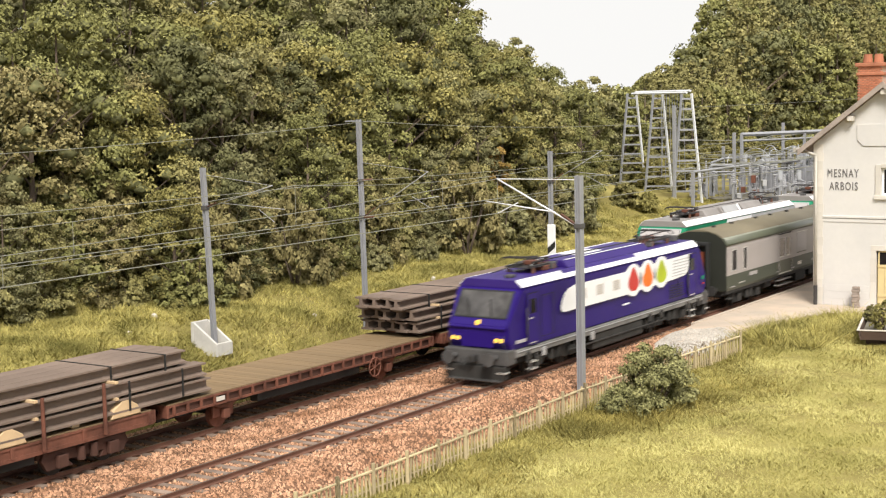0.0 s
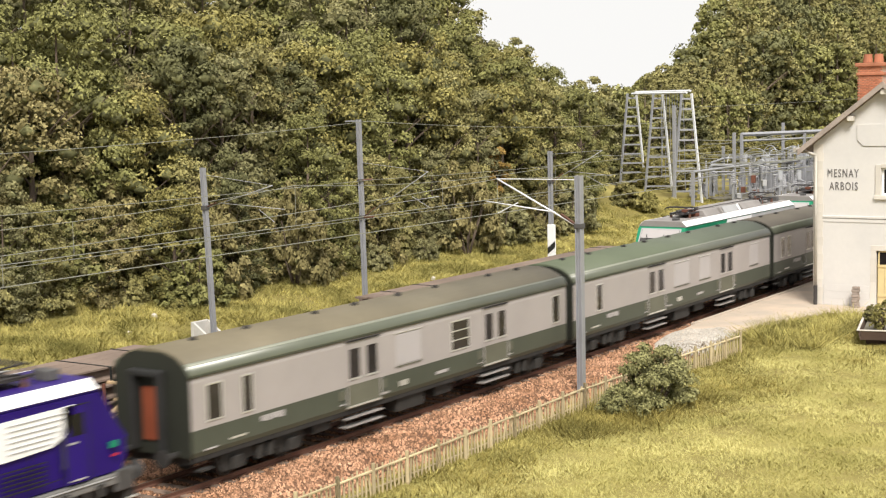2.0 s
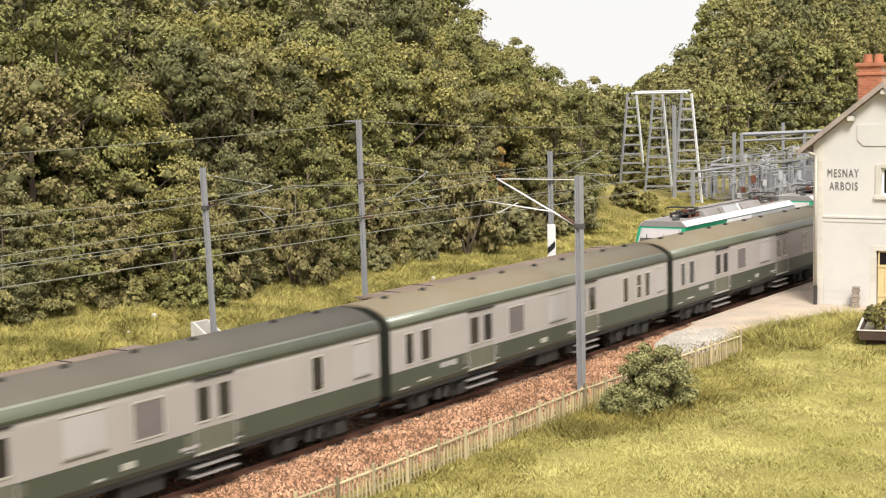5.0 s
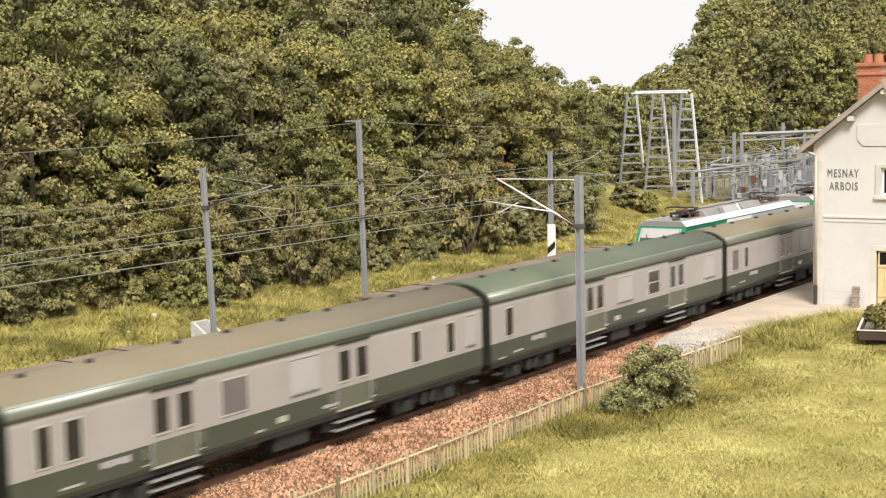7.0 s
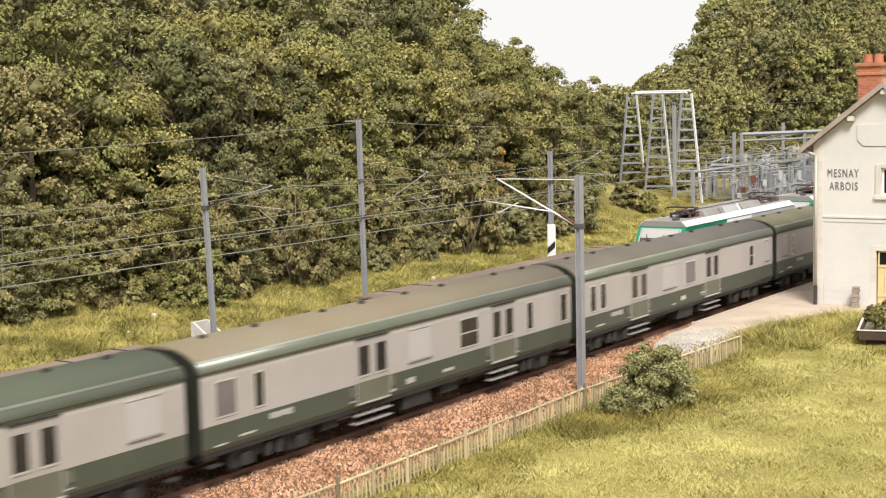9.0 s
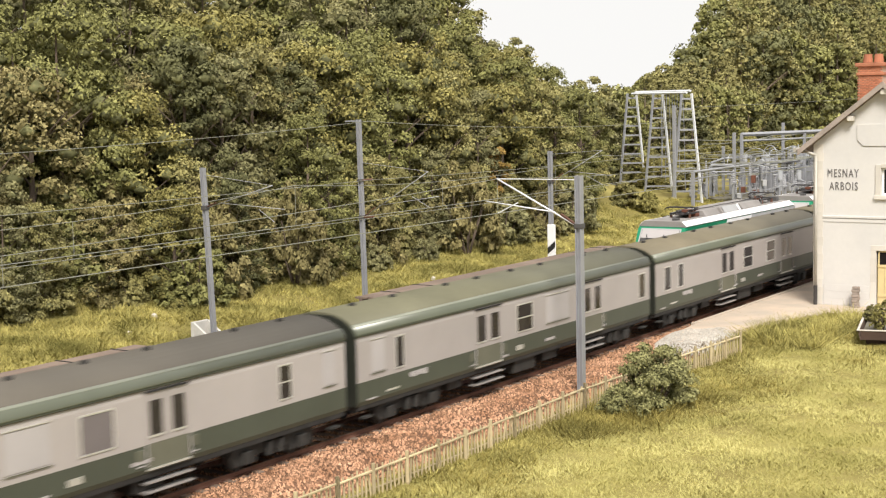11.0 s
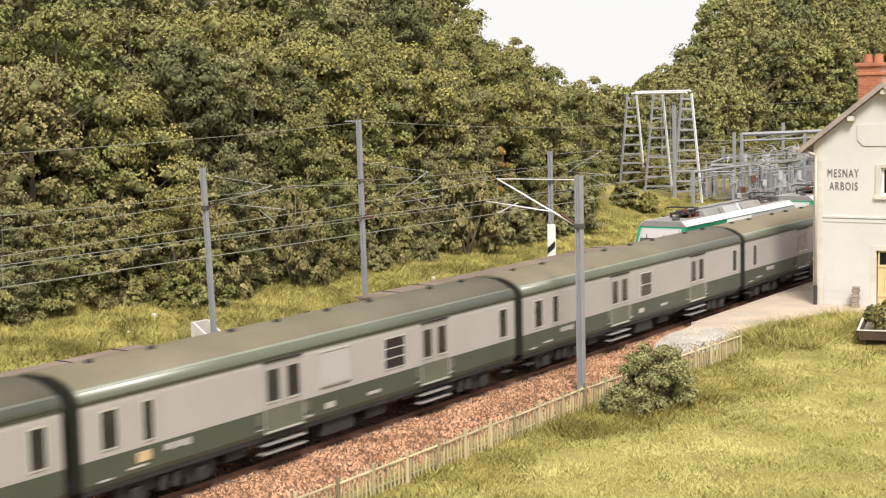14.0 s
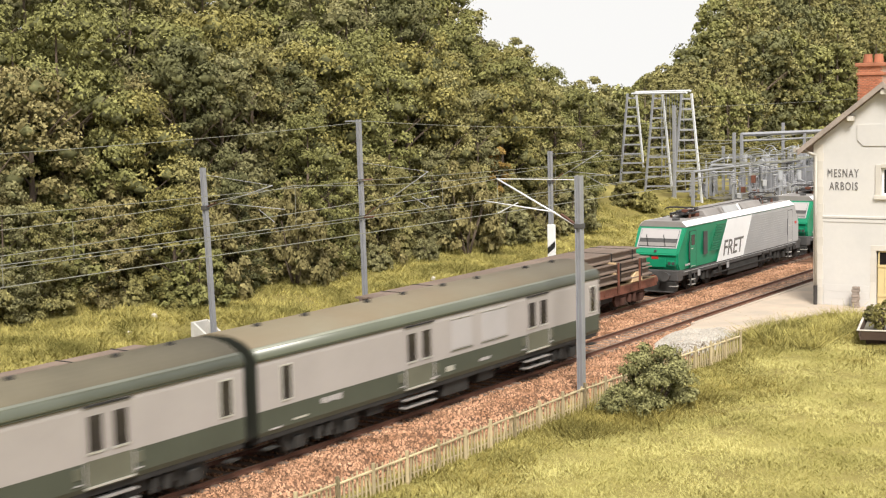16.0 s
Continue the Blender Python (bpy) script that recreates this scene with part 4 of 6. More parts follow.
def locomotive(scheme):
    LN = 18.2
    violet = scheme == "violet"
    paint = M["purple"] if violet else M["green"]
    t = thing("electric_locomotive", at(0, 0, 0), "violet electric locomotive with white band and fruit-coloured drops" if violet else "green, white and grey electric freight locomotive", "locomotive")
    W = 1.42
    side = [(0.22, 1.22), (0.0, 1.6), (0.0, 2.18), (0.14, 2.36), (0.86, 3.44), (1.05, 3.52), (LN - 1.05, 3.52), (LN - 0.86, 3.44), (LN - 0.14, 2.36), (LN, 2.18), (LN, 1.6), (LN - 0.22, 1.22)]
    bm = prism(side, -W, W, "y")
    for v in bm.verts:
        k = min(v.co.x, LN - v.co.x)
        if k < 0.5:
            v.co.y *= 0.93
    bmesh.ops.bevel(bm, geom=[e for e in bm.edges if abs(abs(e.verts[0].co.y) - abs(e.verts[1].co.y)) < 0.12 and e.verts[0].co.y * e.verts[1].co.y > 0], offset=0.07, segments=2, affect="EDGES")
    part("body", bm, paint, t, "glossy violet body" if violet else "emerald green body")
    out = [(-W + 0.035, 3.50), (-1.08, 3.80), (1.08, 3.80), (W - 0.035, 3.50)]
    roof = part("roof", prism(out, 0.95, LN - 0.95), M["violet2"] if violet else M["roofgrey"], t)
    for s in (-1, 1):
        a, b = (s * (W - 0.03), 3.53), (s * 1.10, 3.79)
        n = (s * 0.012, 0.014)
        band = [a, b, (b[0] + n[0], b[1] + n[1]), (a[0] + n[0], a[1] + n[1])]
        low = [a, (0.45 * a[0] + 0.55 * b[0], 0.45 * a[1] + 0.55 * b[1]), (0.45 * a[0] + 0.55 * b[0] + n[0], 0.45 * a[1] + 0.55 * b[1] + n[1]), (a[0] + n[0], a[1] + n[1])]
        if violet:
            for xa, xb, outl in ((1.0, 4.4, band), (4.405, 11.0, low), (11.005, LN - 1.0, band)):
                part("roof_stripe", prism(outl, xa, xb), M["white"], roof, "white stripe along the roof edge")
        else:
            part("roof_stripe", prism(band, 1.0, LN - 1.0), M["white"], roof, "white stripe along the roof edge")
    if violet:
        part("roof_hood", prism([(-0.95, 3.80), (-0.72, 4.08), (0.72, 4.08), (0.95, 3.80)], 5.4, 12.8, "x", 0.03), M["violet2"], roof)
        for s in (-1, 1):
            part("hood_stripe", box(5.6, 12.6, *sorted((s * 0.66, s * 0.74)), 4.082, 4.10), M["white"], roof)
        part("hood_panel", box(7.2, 9.2, -0.45, 0.45, 4.085, 4.14, 0.02), M["white"], roof)
    else:
        for x0, x1 in ((4.6, 6.6), (7.0, 9.6), (10.0, 13.0)):
            part("roof_box", prism([(-0.95, 3.80), (-0.72, 4.12), (0.72, 4.12), (0.95, 3.80)], x0, x1, "x", 0.03), M["roofgrey"], roof)
        part("roof_box", prism([(-0.99, 3.80), (-0.9, 3.92), (-0.74, 4.12), (-0.78, 4.15)], 7.2, 9.2, "x"), M["louver"], roof)
        part("roof_box", prism([(-0.99, 3.80), (-0.9, 3.92), (-0.74, 4.12), (-0.78, 4.15)], 9.3, 9.58, "x"), M["white"], roof)
    pantograph(roof, 4.1, 1)
    pantograph(roof, LN - 3.4, -1)
    for k in range(6):
        x = 4.2 + k * 0.35 if k < 3 else LN - 4.2 - (k - 3) * 0.35
        part("roof_insulator", tube((x, -0.3, 3.8), (x, -0.3, 4.2), 0.09, 8, 0.05), M["insulator"], roof)
    for k, x in enumerate((1.7, 4.3, 4.9, LN - 5.0, LN - 4.3, LN - 1.7)):
        part("roof_gear", box(x - 0.2, x + 0.2, -0.6, -0.3 + 0.3 * (k % 2), 3.8, 3.92 + 0.08 * (k % 3), 0.03), M["rust"] if k == 1 else M["chassis"], roof)
    rc = bmesh.new()
    tube((3.5, -0.35, 4.18), (LN - 3.5, -0.35, 4.18), 0.025, 5, None, rc)
    tube((1.4, 0.2, 3.98), (5.0, 0.2, 4.15), 0.02, 5, None, rc)
    part("roof_cable", rc, M["panto"], roof)
    # ends
    for e in (0, 1):
        def fx(x):
            return x if e == 0 else LN - x
        pa, pb = (fx(0.24), 2.47), (fx(0.835), 3.36)
        w = slope_panel(pa, pb, -1.12, 1.12, 0.012, 0.02) if e == 0 else prism([(pa[0] + 0.01, pa[1]), (pb[0] + 0.01, pb[1]), (pb[0] + 0.035, pb[1] + 0.012), (pa[0] + 0.035, pa[1] + 0.012)], -1.12, 1.12, "y")
        part("windscreen", w, M["screen"] if violet else M["chassis"], t, "grey reflecting windscreen")
        if e == 0:
            for ya, yb in ((-1.17, -1.10), (1.10, 1.17)):
                part("screen_frame", slope_panel((0.20, 2.43), (0.86, 3.40), ya, yb, 0.012, 0.03), M["black"] if violet else M["louver"], t)
            for qa, qb in (((0.20, 2.42), (0.235, 2.475)), ((0.825, 3.35), (0.86, 3.40))):
                part("screen_frame", slope_panel(qa, qb, -1.10, 1.10, 0.012, 0.03), M["black"] if violet else M["louver"], t)
        if not violet and e == 0:
            part("windscreen_blind", slope_panel((0.52, 2.90), (0.82, 3.345), -1.08, 1.08, 0.034, 0.008), M["panelgrey"], t, "pale upper part of the windscreen")
            part("windscreen_blind", slope_panel((0.27, 2.52), (0.39, 2.70), -1.08, 1.08, 0.034, 0.008), M["roofgrey"], t, "pale lower edge of the windscreen")
        for s in (-0.95, 0.95):
            hx = sorted((fx(-0.03), fx(0.03)))
            part("lamp_housing", box(*hx, s - 0.24, s + 0.24, 1.52, 1.80, 0.03), M["purple"] if violet else M["green"], t)
            hx2 = sorted((fx(-0.05), fx(-0.02)))
            lit = violet and e == 0
            for dy in (-0.11, 0.11):
                part("headlight", tube((hx2[0], s + dy, 1.66), (hx2[1], s + dy, 1.66), 0.085, 12), M["lamp"] if lit else M["chassis"], t, "glowing yellow headlight" if lit else "")
        part("nose_ledge", prism([(fx(0.10), 2.02), (fx(-0.07), 2.06), (fx(-0.09), 2.12), (fx(0.13), 2.20)], -1.24, 1.24, "y", 0.02), paint, t)
        part("top_light", tube((fx(0.0), 0, 2.28), (fx(0.12), 0, 2.28), 0.095 if violet else 0.07, 12), M["lamp"] if violet and e == 0 else M["chassis"], t)
        hx = sorted((fx(-0.012), fx(0.02)))
        part("nose_panel", box(*hx, -0.70 if violet else -0.62, 0.70 if violet else 0.62, 1.36 if violet else 1.45, 1.98 if violet else 1.9, 0.01), M["purple"] if violet else M["green"], t)
        if not violet:
            part("badge", box(*sorted((fx(-0.02), fx(0.02))), -0.20, 0.20, 1.86, 2.00, 0.01), M["red"], t, "red emblem")
        hx = sorted((fx(-0.15), fx(0.5)))
        part("buffer_beam", box(*hx, -1.38, 1.38, 0.72, 1.3, 0.05), M["chassis"], t, "grey buffer beam")
        hx = sorted((fx(-0.25), fx(0.15)))
        part("snow_plough", prism([(-1.25, 0.2), (-1.3, 0.7), (1.3, 0.7), (1.25, 0.2), (0.9, 0.12), (-0.9, 0.12)], *hx, "x", 0.03), M["bogie"], t)
        buffers(t, fx(-0.15), -1 if e == 0 else 1, 1.03, "chassis")
        hx = sorted((fx(-0.55), fx(-0.15)))
        part("coupling", box(*hx, -0.12, 0.12, 0.85, 1.1, 0.03), M["under"], t)
        for s in (-0.45, 0.4, 0.6):
            xx = fx(-0.2)
            hose = tube((xx, s, 0.95), (xx + (-0.12 if e == 0 else 0.12), s, 0.7), 0.04, 6)
            tube((xx + (-0.12 if e == 0 else 0.12), s, 0.7), (xx, s + 0.08, 0.42), 0.04, 6, None, hose)
            part("brake_hose", hose, M["black"], t)
        for s in (-1.15, 1.15):
            part("front_step", box(*sorted((fx(-0.28), fx(0.05))), s - 0.2, s + 0.2, 0.45, 0.5, 0.01), M["alu"], t)
            part("front_handrail", tube((fx(-0.05), s * 1.02, 1.32), (fx(-0.03), s * 1.02, 1.85), 0.012, 6), M["chassis"], t)
        part("plough_lip", box(*sorted((fx(-0.32), fx(-0.24))), -1.2, 1.2, 0.14, 0.20, 0.01), M["chassis"], t)
        for s in (-0.5, 0.5):
            part("wiper", tube((fx(0.2), s, 2.52), (fx(0.56), s + 0.25, 3.1), 0.02, 5), M["black"], t)
    part("chassis", box(0.45, LN - 0.45, -1.39, 1.39, 0.95, 1.235, 0.03), M["skirt" if violet else "chassis"], t, "grey chassis frame")
    part("underfloor", box(0.6, LN - 0.6, -1.0, 1.0, 0.6, 0.93), M["under"], t)
    for s in (-1, 1):
        part("transformer_box", box(6.8, 11.4, *sorted((s * 0.55, s * 1.33)), 0.28, 0.93, 0.06), M["bogie"], t)
        part("chassis_rail", box(0.6, LN - 0.6, *sorted((s * 1.39, s * 1.42)), 1.14, 1.17), M["louver"], t)
        for x in (1.2, 2.4, 5.2, 6.4, 11.8, 13.0, 15.8, 17.0):
            part("bracket", box(x, x + 0.28, *sorted((s * 1.39, s * 1.44)), 0.75, 1.08, 0.015), M["bogie" if int(x) % 2 else "louver"], t)
        for x in (1.75, LN - 1.75):
            for z in (0.35, 0.62):
                part("cab_step", box(x - 0.25, x + 0.25, *sorted((s * 1.2, s * 1.45)), z, z + 0.04), M["alu"], t)
            part("step_hanger", box(x - 0.27, x - 0.22, *sorted((s * 1.36, s * 1.42)), 0.33, 0.95), M["chassis"], t)
            part("step_hanger", box(x + 0.22, x + 0.27, *sorted((s * 1.36, s * 1.42)), 0.33, 0.95), M["chassis"], t)
        part("pipe_run", tube((4.6, s * 1.36, 0.62), (LN - 4.6, s * 1.36, 0.62), 0.04, 6), M["bogie"], t)
        for x in (5.6, 12.2):
            part("sand_box", box(x - 0.4, x + 0.4, *sorted((s * 0.8, s * 1.3)), 0.4, 0.9, 0.05), M["bogie"], t)
    bogie(t, 3.7, 2.6, WHEEL_L, 0.57, 1, "bogie")
    bogie(t, LN - 3.7, 2.6, WHEEL_L, 0.57, 1, "bogie")
    # sides
    for s in (-1, 1):
        def slab(name, pts, m, lvl, label="", parent=t):
            ya, yb = sorted((s * (W - 0.005), s * (W + 0.004 * lvl)))
            return part(name, prism(pts, ya, yb, "y"), m, parent, label)

        def rect(x0, x1, z0, z1):
            return [(x0, z0), (x1, z0), (x1, z1), (x0, z1)]
        for a in (1.35, LN - 2.15):
            d = slab("cab_door", rect(a, a + 0.75, 1.3, 3.25), M["purple"] if violet else M["green" if a < 5 else "louver"], 3)
            slab("cab_window", rect(a + 0.15, a + 0.6, 2.5, 3.05), M["glass"] if violet or a < 5 else M["louver"], 5, "", d)
            slab("grab_rail", rect(a - 0.10, a - 0.075, 1.75, 2.75), M["chassis"], 8, "", d)
            for r4 in ((a - 0.03, a, 1.3, 3.28), (a + 0.75, a + 0.78, 1.3, 3.28), (a, a + 0.75, 3.25, 3.28)):
                slab("door_seam", rect(*r4), M["black"], 4, "", d)
            slab("door_handle", rect(a + 0.1, a + 0.35, 2.30, 2.35), M["alu"], 9, "", d)
            slab("door_step", rect(a + 0.1, a + 0.6, 1.36, 1.40), M["alu"], 9, "", d)
        if violet:
            pts = [(3.9, 2.36), (4.02, 2.24), (4.25, 2.20), (10.0, 2.20), (10.0, 3.18), (5.1, 3.18), (4.55, 3.10), (4.2, 2.92), (4.0, 2.65)]
            slab("white_band", pts, M["white"], 2, "white band")
            slab("white_band", [(9.6, 2.22), (14.2, 2.30), (15.6, 2.36), (16.1, 2.6), (16.3, 2.95), (16.35, 3.30), (9.6, 3.20)], M["white"], 3, "white band")
            for k, (dx, dz, mname) in enumerate(((10.3, 2.84, "red"), (11.7, 2.86, "orange"), (13.1, 2.88, "lime"))):
                ring = [(dx + 0.80 * math.cos(a * 0.3142), dz - 0.09 + 0.70 * math.sin(a * 0.3142)) for a in range(20)]
                slab("white_halo", ring, M["white"], 4)
                drop = []
                for a in range(20):
                    th = a / 20 * 6.2832
                    rr = 0.50 * (1 - 0.28 * math.sin(th))
                    drop.append((dx + rr * math.cos(th) * (1.0 if math.sin(th) < 0 else 1 - 0.45 * math.sin(th)), dz - 0.10 + (0.57 if math.sin(th) > 0 else 0.46) * math.sin(th)))
                slab("colour_drop", drop, M[mname], 6, mname + " painted drop")
            for x in (5.4, 6.9, 8.4):
                slab("grille", rect(x, x + 0.6, 2.52, 2.95), M["quoin"], 4, "pale side grille")
                for k in range(5):
                    slab("grille_slat", rect(x + 0.04, x + 0.56, 2.56 + k * 0.08, 2.59 + k * 0.08), M["panelgrey"], 6)
            for k in range(6):
                slab("number_bar", rect(0.42 + k * 0.13, 0.51 + k * 0.13, 1.50, 1.62), M["panelgrey"], 6)
            for a in (2.35, LN - 3.3):
                for r4 in ((a, a + 0.02, 1.5, 3.1), (a + 0.95, a + 0.97, 1.5, 3.1), (a, a + 0.97, 3.08, 3.1), (a, a + 0.97, 1.5, 1.52)):
                    slab("panel_seam", rect(*r4), M["black"], 2)
            slab("side_badge", rect(LN - 0.62, LN - 0.45, 1.72, 1.78), M["red"], 6)
            slab("side_badge", rect(LN - 0.70, LN - 0.45, 1.95, 2.12), M["green"], 6)
            for k in range(6):
                slab("louvre", rect(14.25, 15.55 + 0.11 * k, 2.45 + k * 0.135, 2.475 + k * 0.135), M["louver"], 7, "pale louvre slat")
                slab("louvre", rect(14.0, 15.4, 1.48 + k * 0.11, 1.51 + k * 0.11), M["black"], 4, "dark louvre slot")
            slab("data_plate", rect(9.3, 9.9, 1.78, 1.85), M["white"], 3)
        else:
            slab("white_flash", [(4.95, 1.24), (8.8, 1.24), (10.15, 3.48), (6.5, 3.48)], M["white"], 3, "white slanted flash")
            slab("grey_side", [(8.8, 1.24), (LN - 0.3, 1.24), (LN - 0.3, 2.4), (LN - 0.95, 3.48), (10.15, 3.48)], M["louver"], 2, "grey louvred side")
            for k in range(15):
                z = 1.42 + k * 0.135
                x0 = 8.8 + (z - 1.24) / 2.24 * 1.35 + 0.05
                slab("louvre", rect(x0, 15.8, z, z + 0.06), M["louver"], 9)
                if z > 1.9:
                    xe = 4.95 + (z - 1.24) / 2.24 * 1.55 - 0.1
                    slab("louvre", rect(xe - 1.3, xe, z, z + 0.05), M["green"], 8)
            slab("side_window", rect(3.15, 3.65, 1.85, 3.1), M["chassis"], 5)
            slab("emblem", rect(17.25, 17.55, 2.35, 2.5), M["red"], 5)
            for k in range(5):
                slab("number_bar", rect(0.7 + k * 0.13, 0.79 + k * 0.13, 1.47, 1.57), M["panelgrey"], 6)
            cu = bpy.data.curves.new("freight_lettering", "FONT")
            cu.body = "FRET"
            cu.size, cu.extrude, cu.shear, cu.offset = 1.22 * S, 0.004 * S, 0.25, 0.014 * S
            cu.materials.append(M["letter"])
            ob = new("freight_lettering", cu)
            ob.parent = t
            ob["label"] = "dark grey slanted lettering"
            if s < 0:
                ob.matrix_basis = at(5.75, -W - 0.02, 1.50, 90, 0, 0) @ Matrix.Diagonal((1.08, 1, 1, 1))
            else:
                ob.matrix_basis = at(8.9, W + 0.02, 1.50, 90, 0, 180) @ Matrix.Diagonal((1.08, 1, 1, 1))
    return t


def flat_wagon(ln, wheels, loaded):
    t = thing("flat_wagon", at(0, 0, 0), "rust brown flat wagon loaded with steel rails" if loaded else "empty rust brown flat wagon with plank deck", "wagon", "wagons of the freight train")
    for s in (-1, 1):
        sb = bmesh.new()
        ya, yb = sorted((s * 1.30, s * 1.37))
        box(0.1, ln - 0.1, ya, yb, 1.20, 1.27, 0, sb)
        box(0.1, ln - 0.1, ya, yb, 0.86 if loaded else 0.90, 0.97, 0, sb)
        if loaded:
            box(0.1, ln - 0.1, *sorted((s * 1.30, s * 1.345)), 0.97, 1.20, 0, sb)
        fr = part("sole_bar", sb, M["rust"], t, "rusty channel frame")
        ya, yb = sorted((s * 1.24, s * 1.29))
        # web coloured darker so the recesses between pockets read as shaded openings
        part("frame_web", box(0.1, ln - 0.1, ya, yb, 0.97, 1.20), M["rustdark"], fr)
        n = int(ln / (2.4 if loaded else 0.62))
        for i in range(n):
            x = 0.3 + i * (ln - 0.6) / (n - 1)
            ya, yb = sorted((s * 1.325, s * 1.40))
            part("stake_pocket", box(x - 0.05, x + 0.05, ya, yb, 0.93, 1.25, 0.01), M["rust"], fr)
        part("data_panel", box(2.2, 2.65, *sorted((s * 1.37, s * 1.385)), 1.02, 1.16), M["quoin"], t)
        if loaded:
            continue
        part("axle_guard", box(2.4, 3.4, *sorted((s * 0.98, s * 1.06)), 0.4, 0.95, 0.02), M["rust"], t)
        part("axle_guard", box(ln - 3.4, ln - 2.4, *sorted((s * 0.98, s * 1.06)), 0.4, 0.95, 0.02), M["rust"], t)
        for x in (2.9, ln - 2.9):
            part("leaf_spring", prism([(x - 0.6, 0.86), (x - 0.3, 0.72), (x + 0.3, 0.72), (x + 0.6, 0.86), (x + 0.3, 0.82), (x - 0.3, 0.82)], *sorted((s * 1.08, s * 1.2)), "y"), M["rust"], t)
            part("axle_box", box(x - 0.15, x + 0.15, *sorted((s * 1.06, s * 1.25)), 0.34, 0.66, 0.03), M["rust"], t)
        hw = bmesh.new()
        for k in range(12):
            a, b = k * math.pi / 6, (k + 1) * math.pi / 6
            tube((ln - 4.1 + 0.36 * math.cos(a), s * 1.44, 0.72 + 0.36 * math.sin(a)), (ln - 4.1 + 0.36 * math.cos(b), s * 1.44, 0.72 + 0.36 * math.sin(b)), 0.03, 5, None, hw)
        for k in range(3):
            a = k * math.pi / 3 + 0.3
            tube((ln - 4.1 - 0.36 * math.cos(a), s * 1.44, 0.72 - 0.36 * math.sin(a)), (ln - 4.1 + 0.36 * math.cos(a), s * 1.44, 0.72 + 0.36 * math.sin(a)), 0.025, 5, None, hw)
        tube((ln - 4.1, s * 1.44, 0.72), (ln - 4.1, s * 1.0, 0.72), 0.04, 6, None, hw)
        part("brake_wheel", hw, M["rust"], t, "rusty hand brake wheel")
    # deep underframe and side boxes, added to keep light out below the deck
    part("underframe", box(0.3, ln - 0.3, -0.6, 0.6, 0.62, 1.078), M["under"], t)
    for s in (-1, 1):
        part("brake_rigging", box(4.6, ln - 4.6, *sorted((s * 0.75, s * 1.1)), 0.55, 0.86, 0.03), M["under"], t)
    part("cross_member", box(0.5, ln - 0.5, -1.27, 1.27, 1.08, 1.195), M["under"], t)
    for e, x0, x1 in ((-1, 0, 0.1), (1, ln - 0.1, ln)):
        part("headstock", box(x0, x1, -1.36, 1.36, 0.88, 1.28, 0.01), M["rust"], t)
        buffers(t, 0 if e < 0 else ln, e, 1.05, "rust")
    plank = mesh_of(box(0.006, 0.244, -1.33, 1.33, 1.272, 1.315, 0.006), "deck_plank", M["deck"])
    for i in range(int((ln - 0.1) / 0.25)):
        part("deck_plank", plank, None, t, "", at(0.05 + 0.25 * i, random.uniform(-0.012, 0.012), random.uniform(-0.006, 0.004)))
    for x in (2.7, ln - 2.7) if loaded else ():
        bogie(t, x, 2.0, WHEEL_S, 0.46, 1, "rustdark")
    for x in () if loaded else (2.9, ln - 2.9):
        for s in (-0.75, 0.75):
            part("wheel", WHEEL_W, None, t, "", at(x, s, 0.46))
        part("axle", tube((x, -0.7, 0.46), (x, 0.7, 0.46), 0.08, 8), M["under"], t)
    if loaded:
        stake = mesh_of(tube((0, 0, 0.95), (0, 0, 2.48), 0.07, 8, 0.055), "stake", M["rust"])
        for s in (-1.42, 1.42):
            for x in (1.0, 3.4, 6.0, 9.0, ln - 4.5, ln - 2.15):
                part("stake", stake, None, t, "rust brown stake post", at(x, s, 0))
    return t


def rail_stack(x0, x1, z0, label):
    t = thing("rail_stack", at(0, D, 0), label, "rails", "stacks of rails")
    w = 0.56

    def bar(dx):
        o = [(-0.275, 0), (0.275, 0), (0.275, 0.06), (0.08, 0.11), (0.06, 0.32), (0.272, 0.355), (0.272, 0.41), (-0.272, 0.41), (-0.272, 0.355), (-0.06, 0.32), (-0.08, 0.11), (-0.275, 0.06)]
        return prism(o, x0 + dx, x1 + dx)
    kinds = [mesh_of(bar(dx), "steel_rail", M["newrail"]) for dx in (0, 0.12, -0.1)]
    for layer in range(3):
        n = 5 if layer == 0 else (5 if layer == 1 else 4)
        for k in range(n):
            part("steel_rail", kinds[(k * 2 + layer) % 3], None, t, "", at((0.35, 0.1, -0.35)[layer], (k - (n - 1) / 2) * w + (0.0, 0.05, 0.02)[layer], z0 + layer * 0.50))
        for x in np.arange(x0 + 1.6, x1 - 1, 3.1):
            if layer:
                part("timber_spacer", box(x, x + 0.12, -1.45, 1.4, z0 + layer * 0.50 - 0.088, z0 + layer * 0.50 - 0.002, 0.01), M["timber"], t, "fresh timber spacer")
    for x in (x0 + 1.3, x0 + 3.6, x1 - 3.8, x1 - 1.5):
        st = bmesh.new()
        box(x, x + 0.06, -1.18, 1.22, z0 + 1.412, z0 + 1.43, 0, st)
        box(x, x + 0.06, -1.20, -1.17, z0 + 0.9, z0 + 1.43, 0, st)
        box(x + 0.5, x + 0.56, -1.44, -1.41, z0 + 0.02, z0 + 0.92, 0, st)
        part("strap", st, M["strap"], t, "black steel strap")
    return t


flat = flat_wagon(15.0, 2, False)
flat.matrix_basis = at(4.1, D, 0)
for x0, ln in ((-15.6, 19.2), (19.65, 20.1)):
    w = flat_wagon(ln, 2, True)
    w.matrix_basis = at(x0, D, 0)
rail_stack(-15.2, 5.75, 1.46, "steel rails bundled three layers high on the wagon")
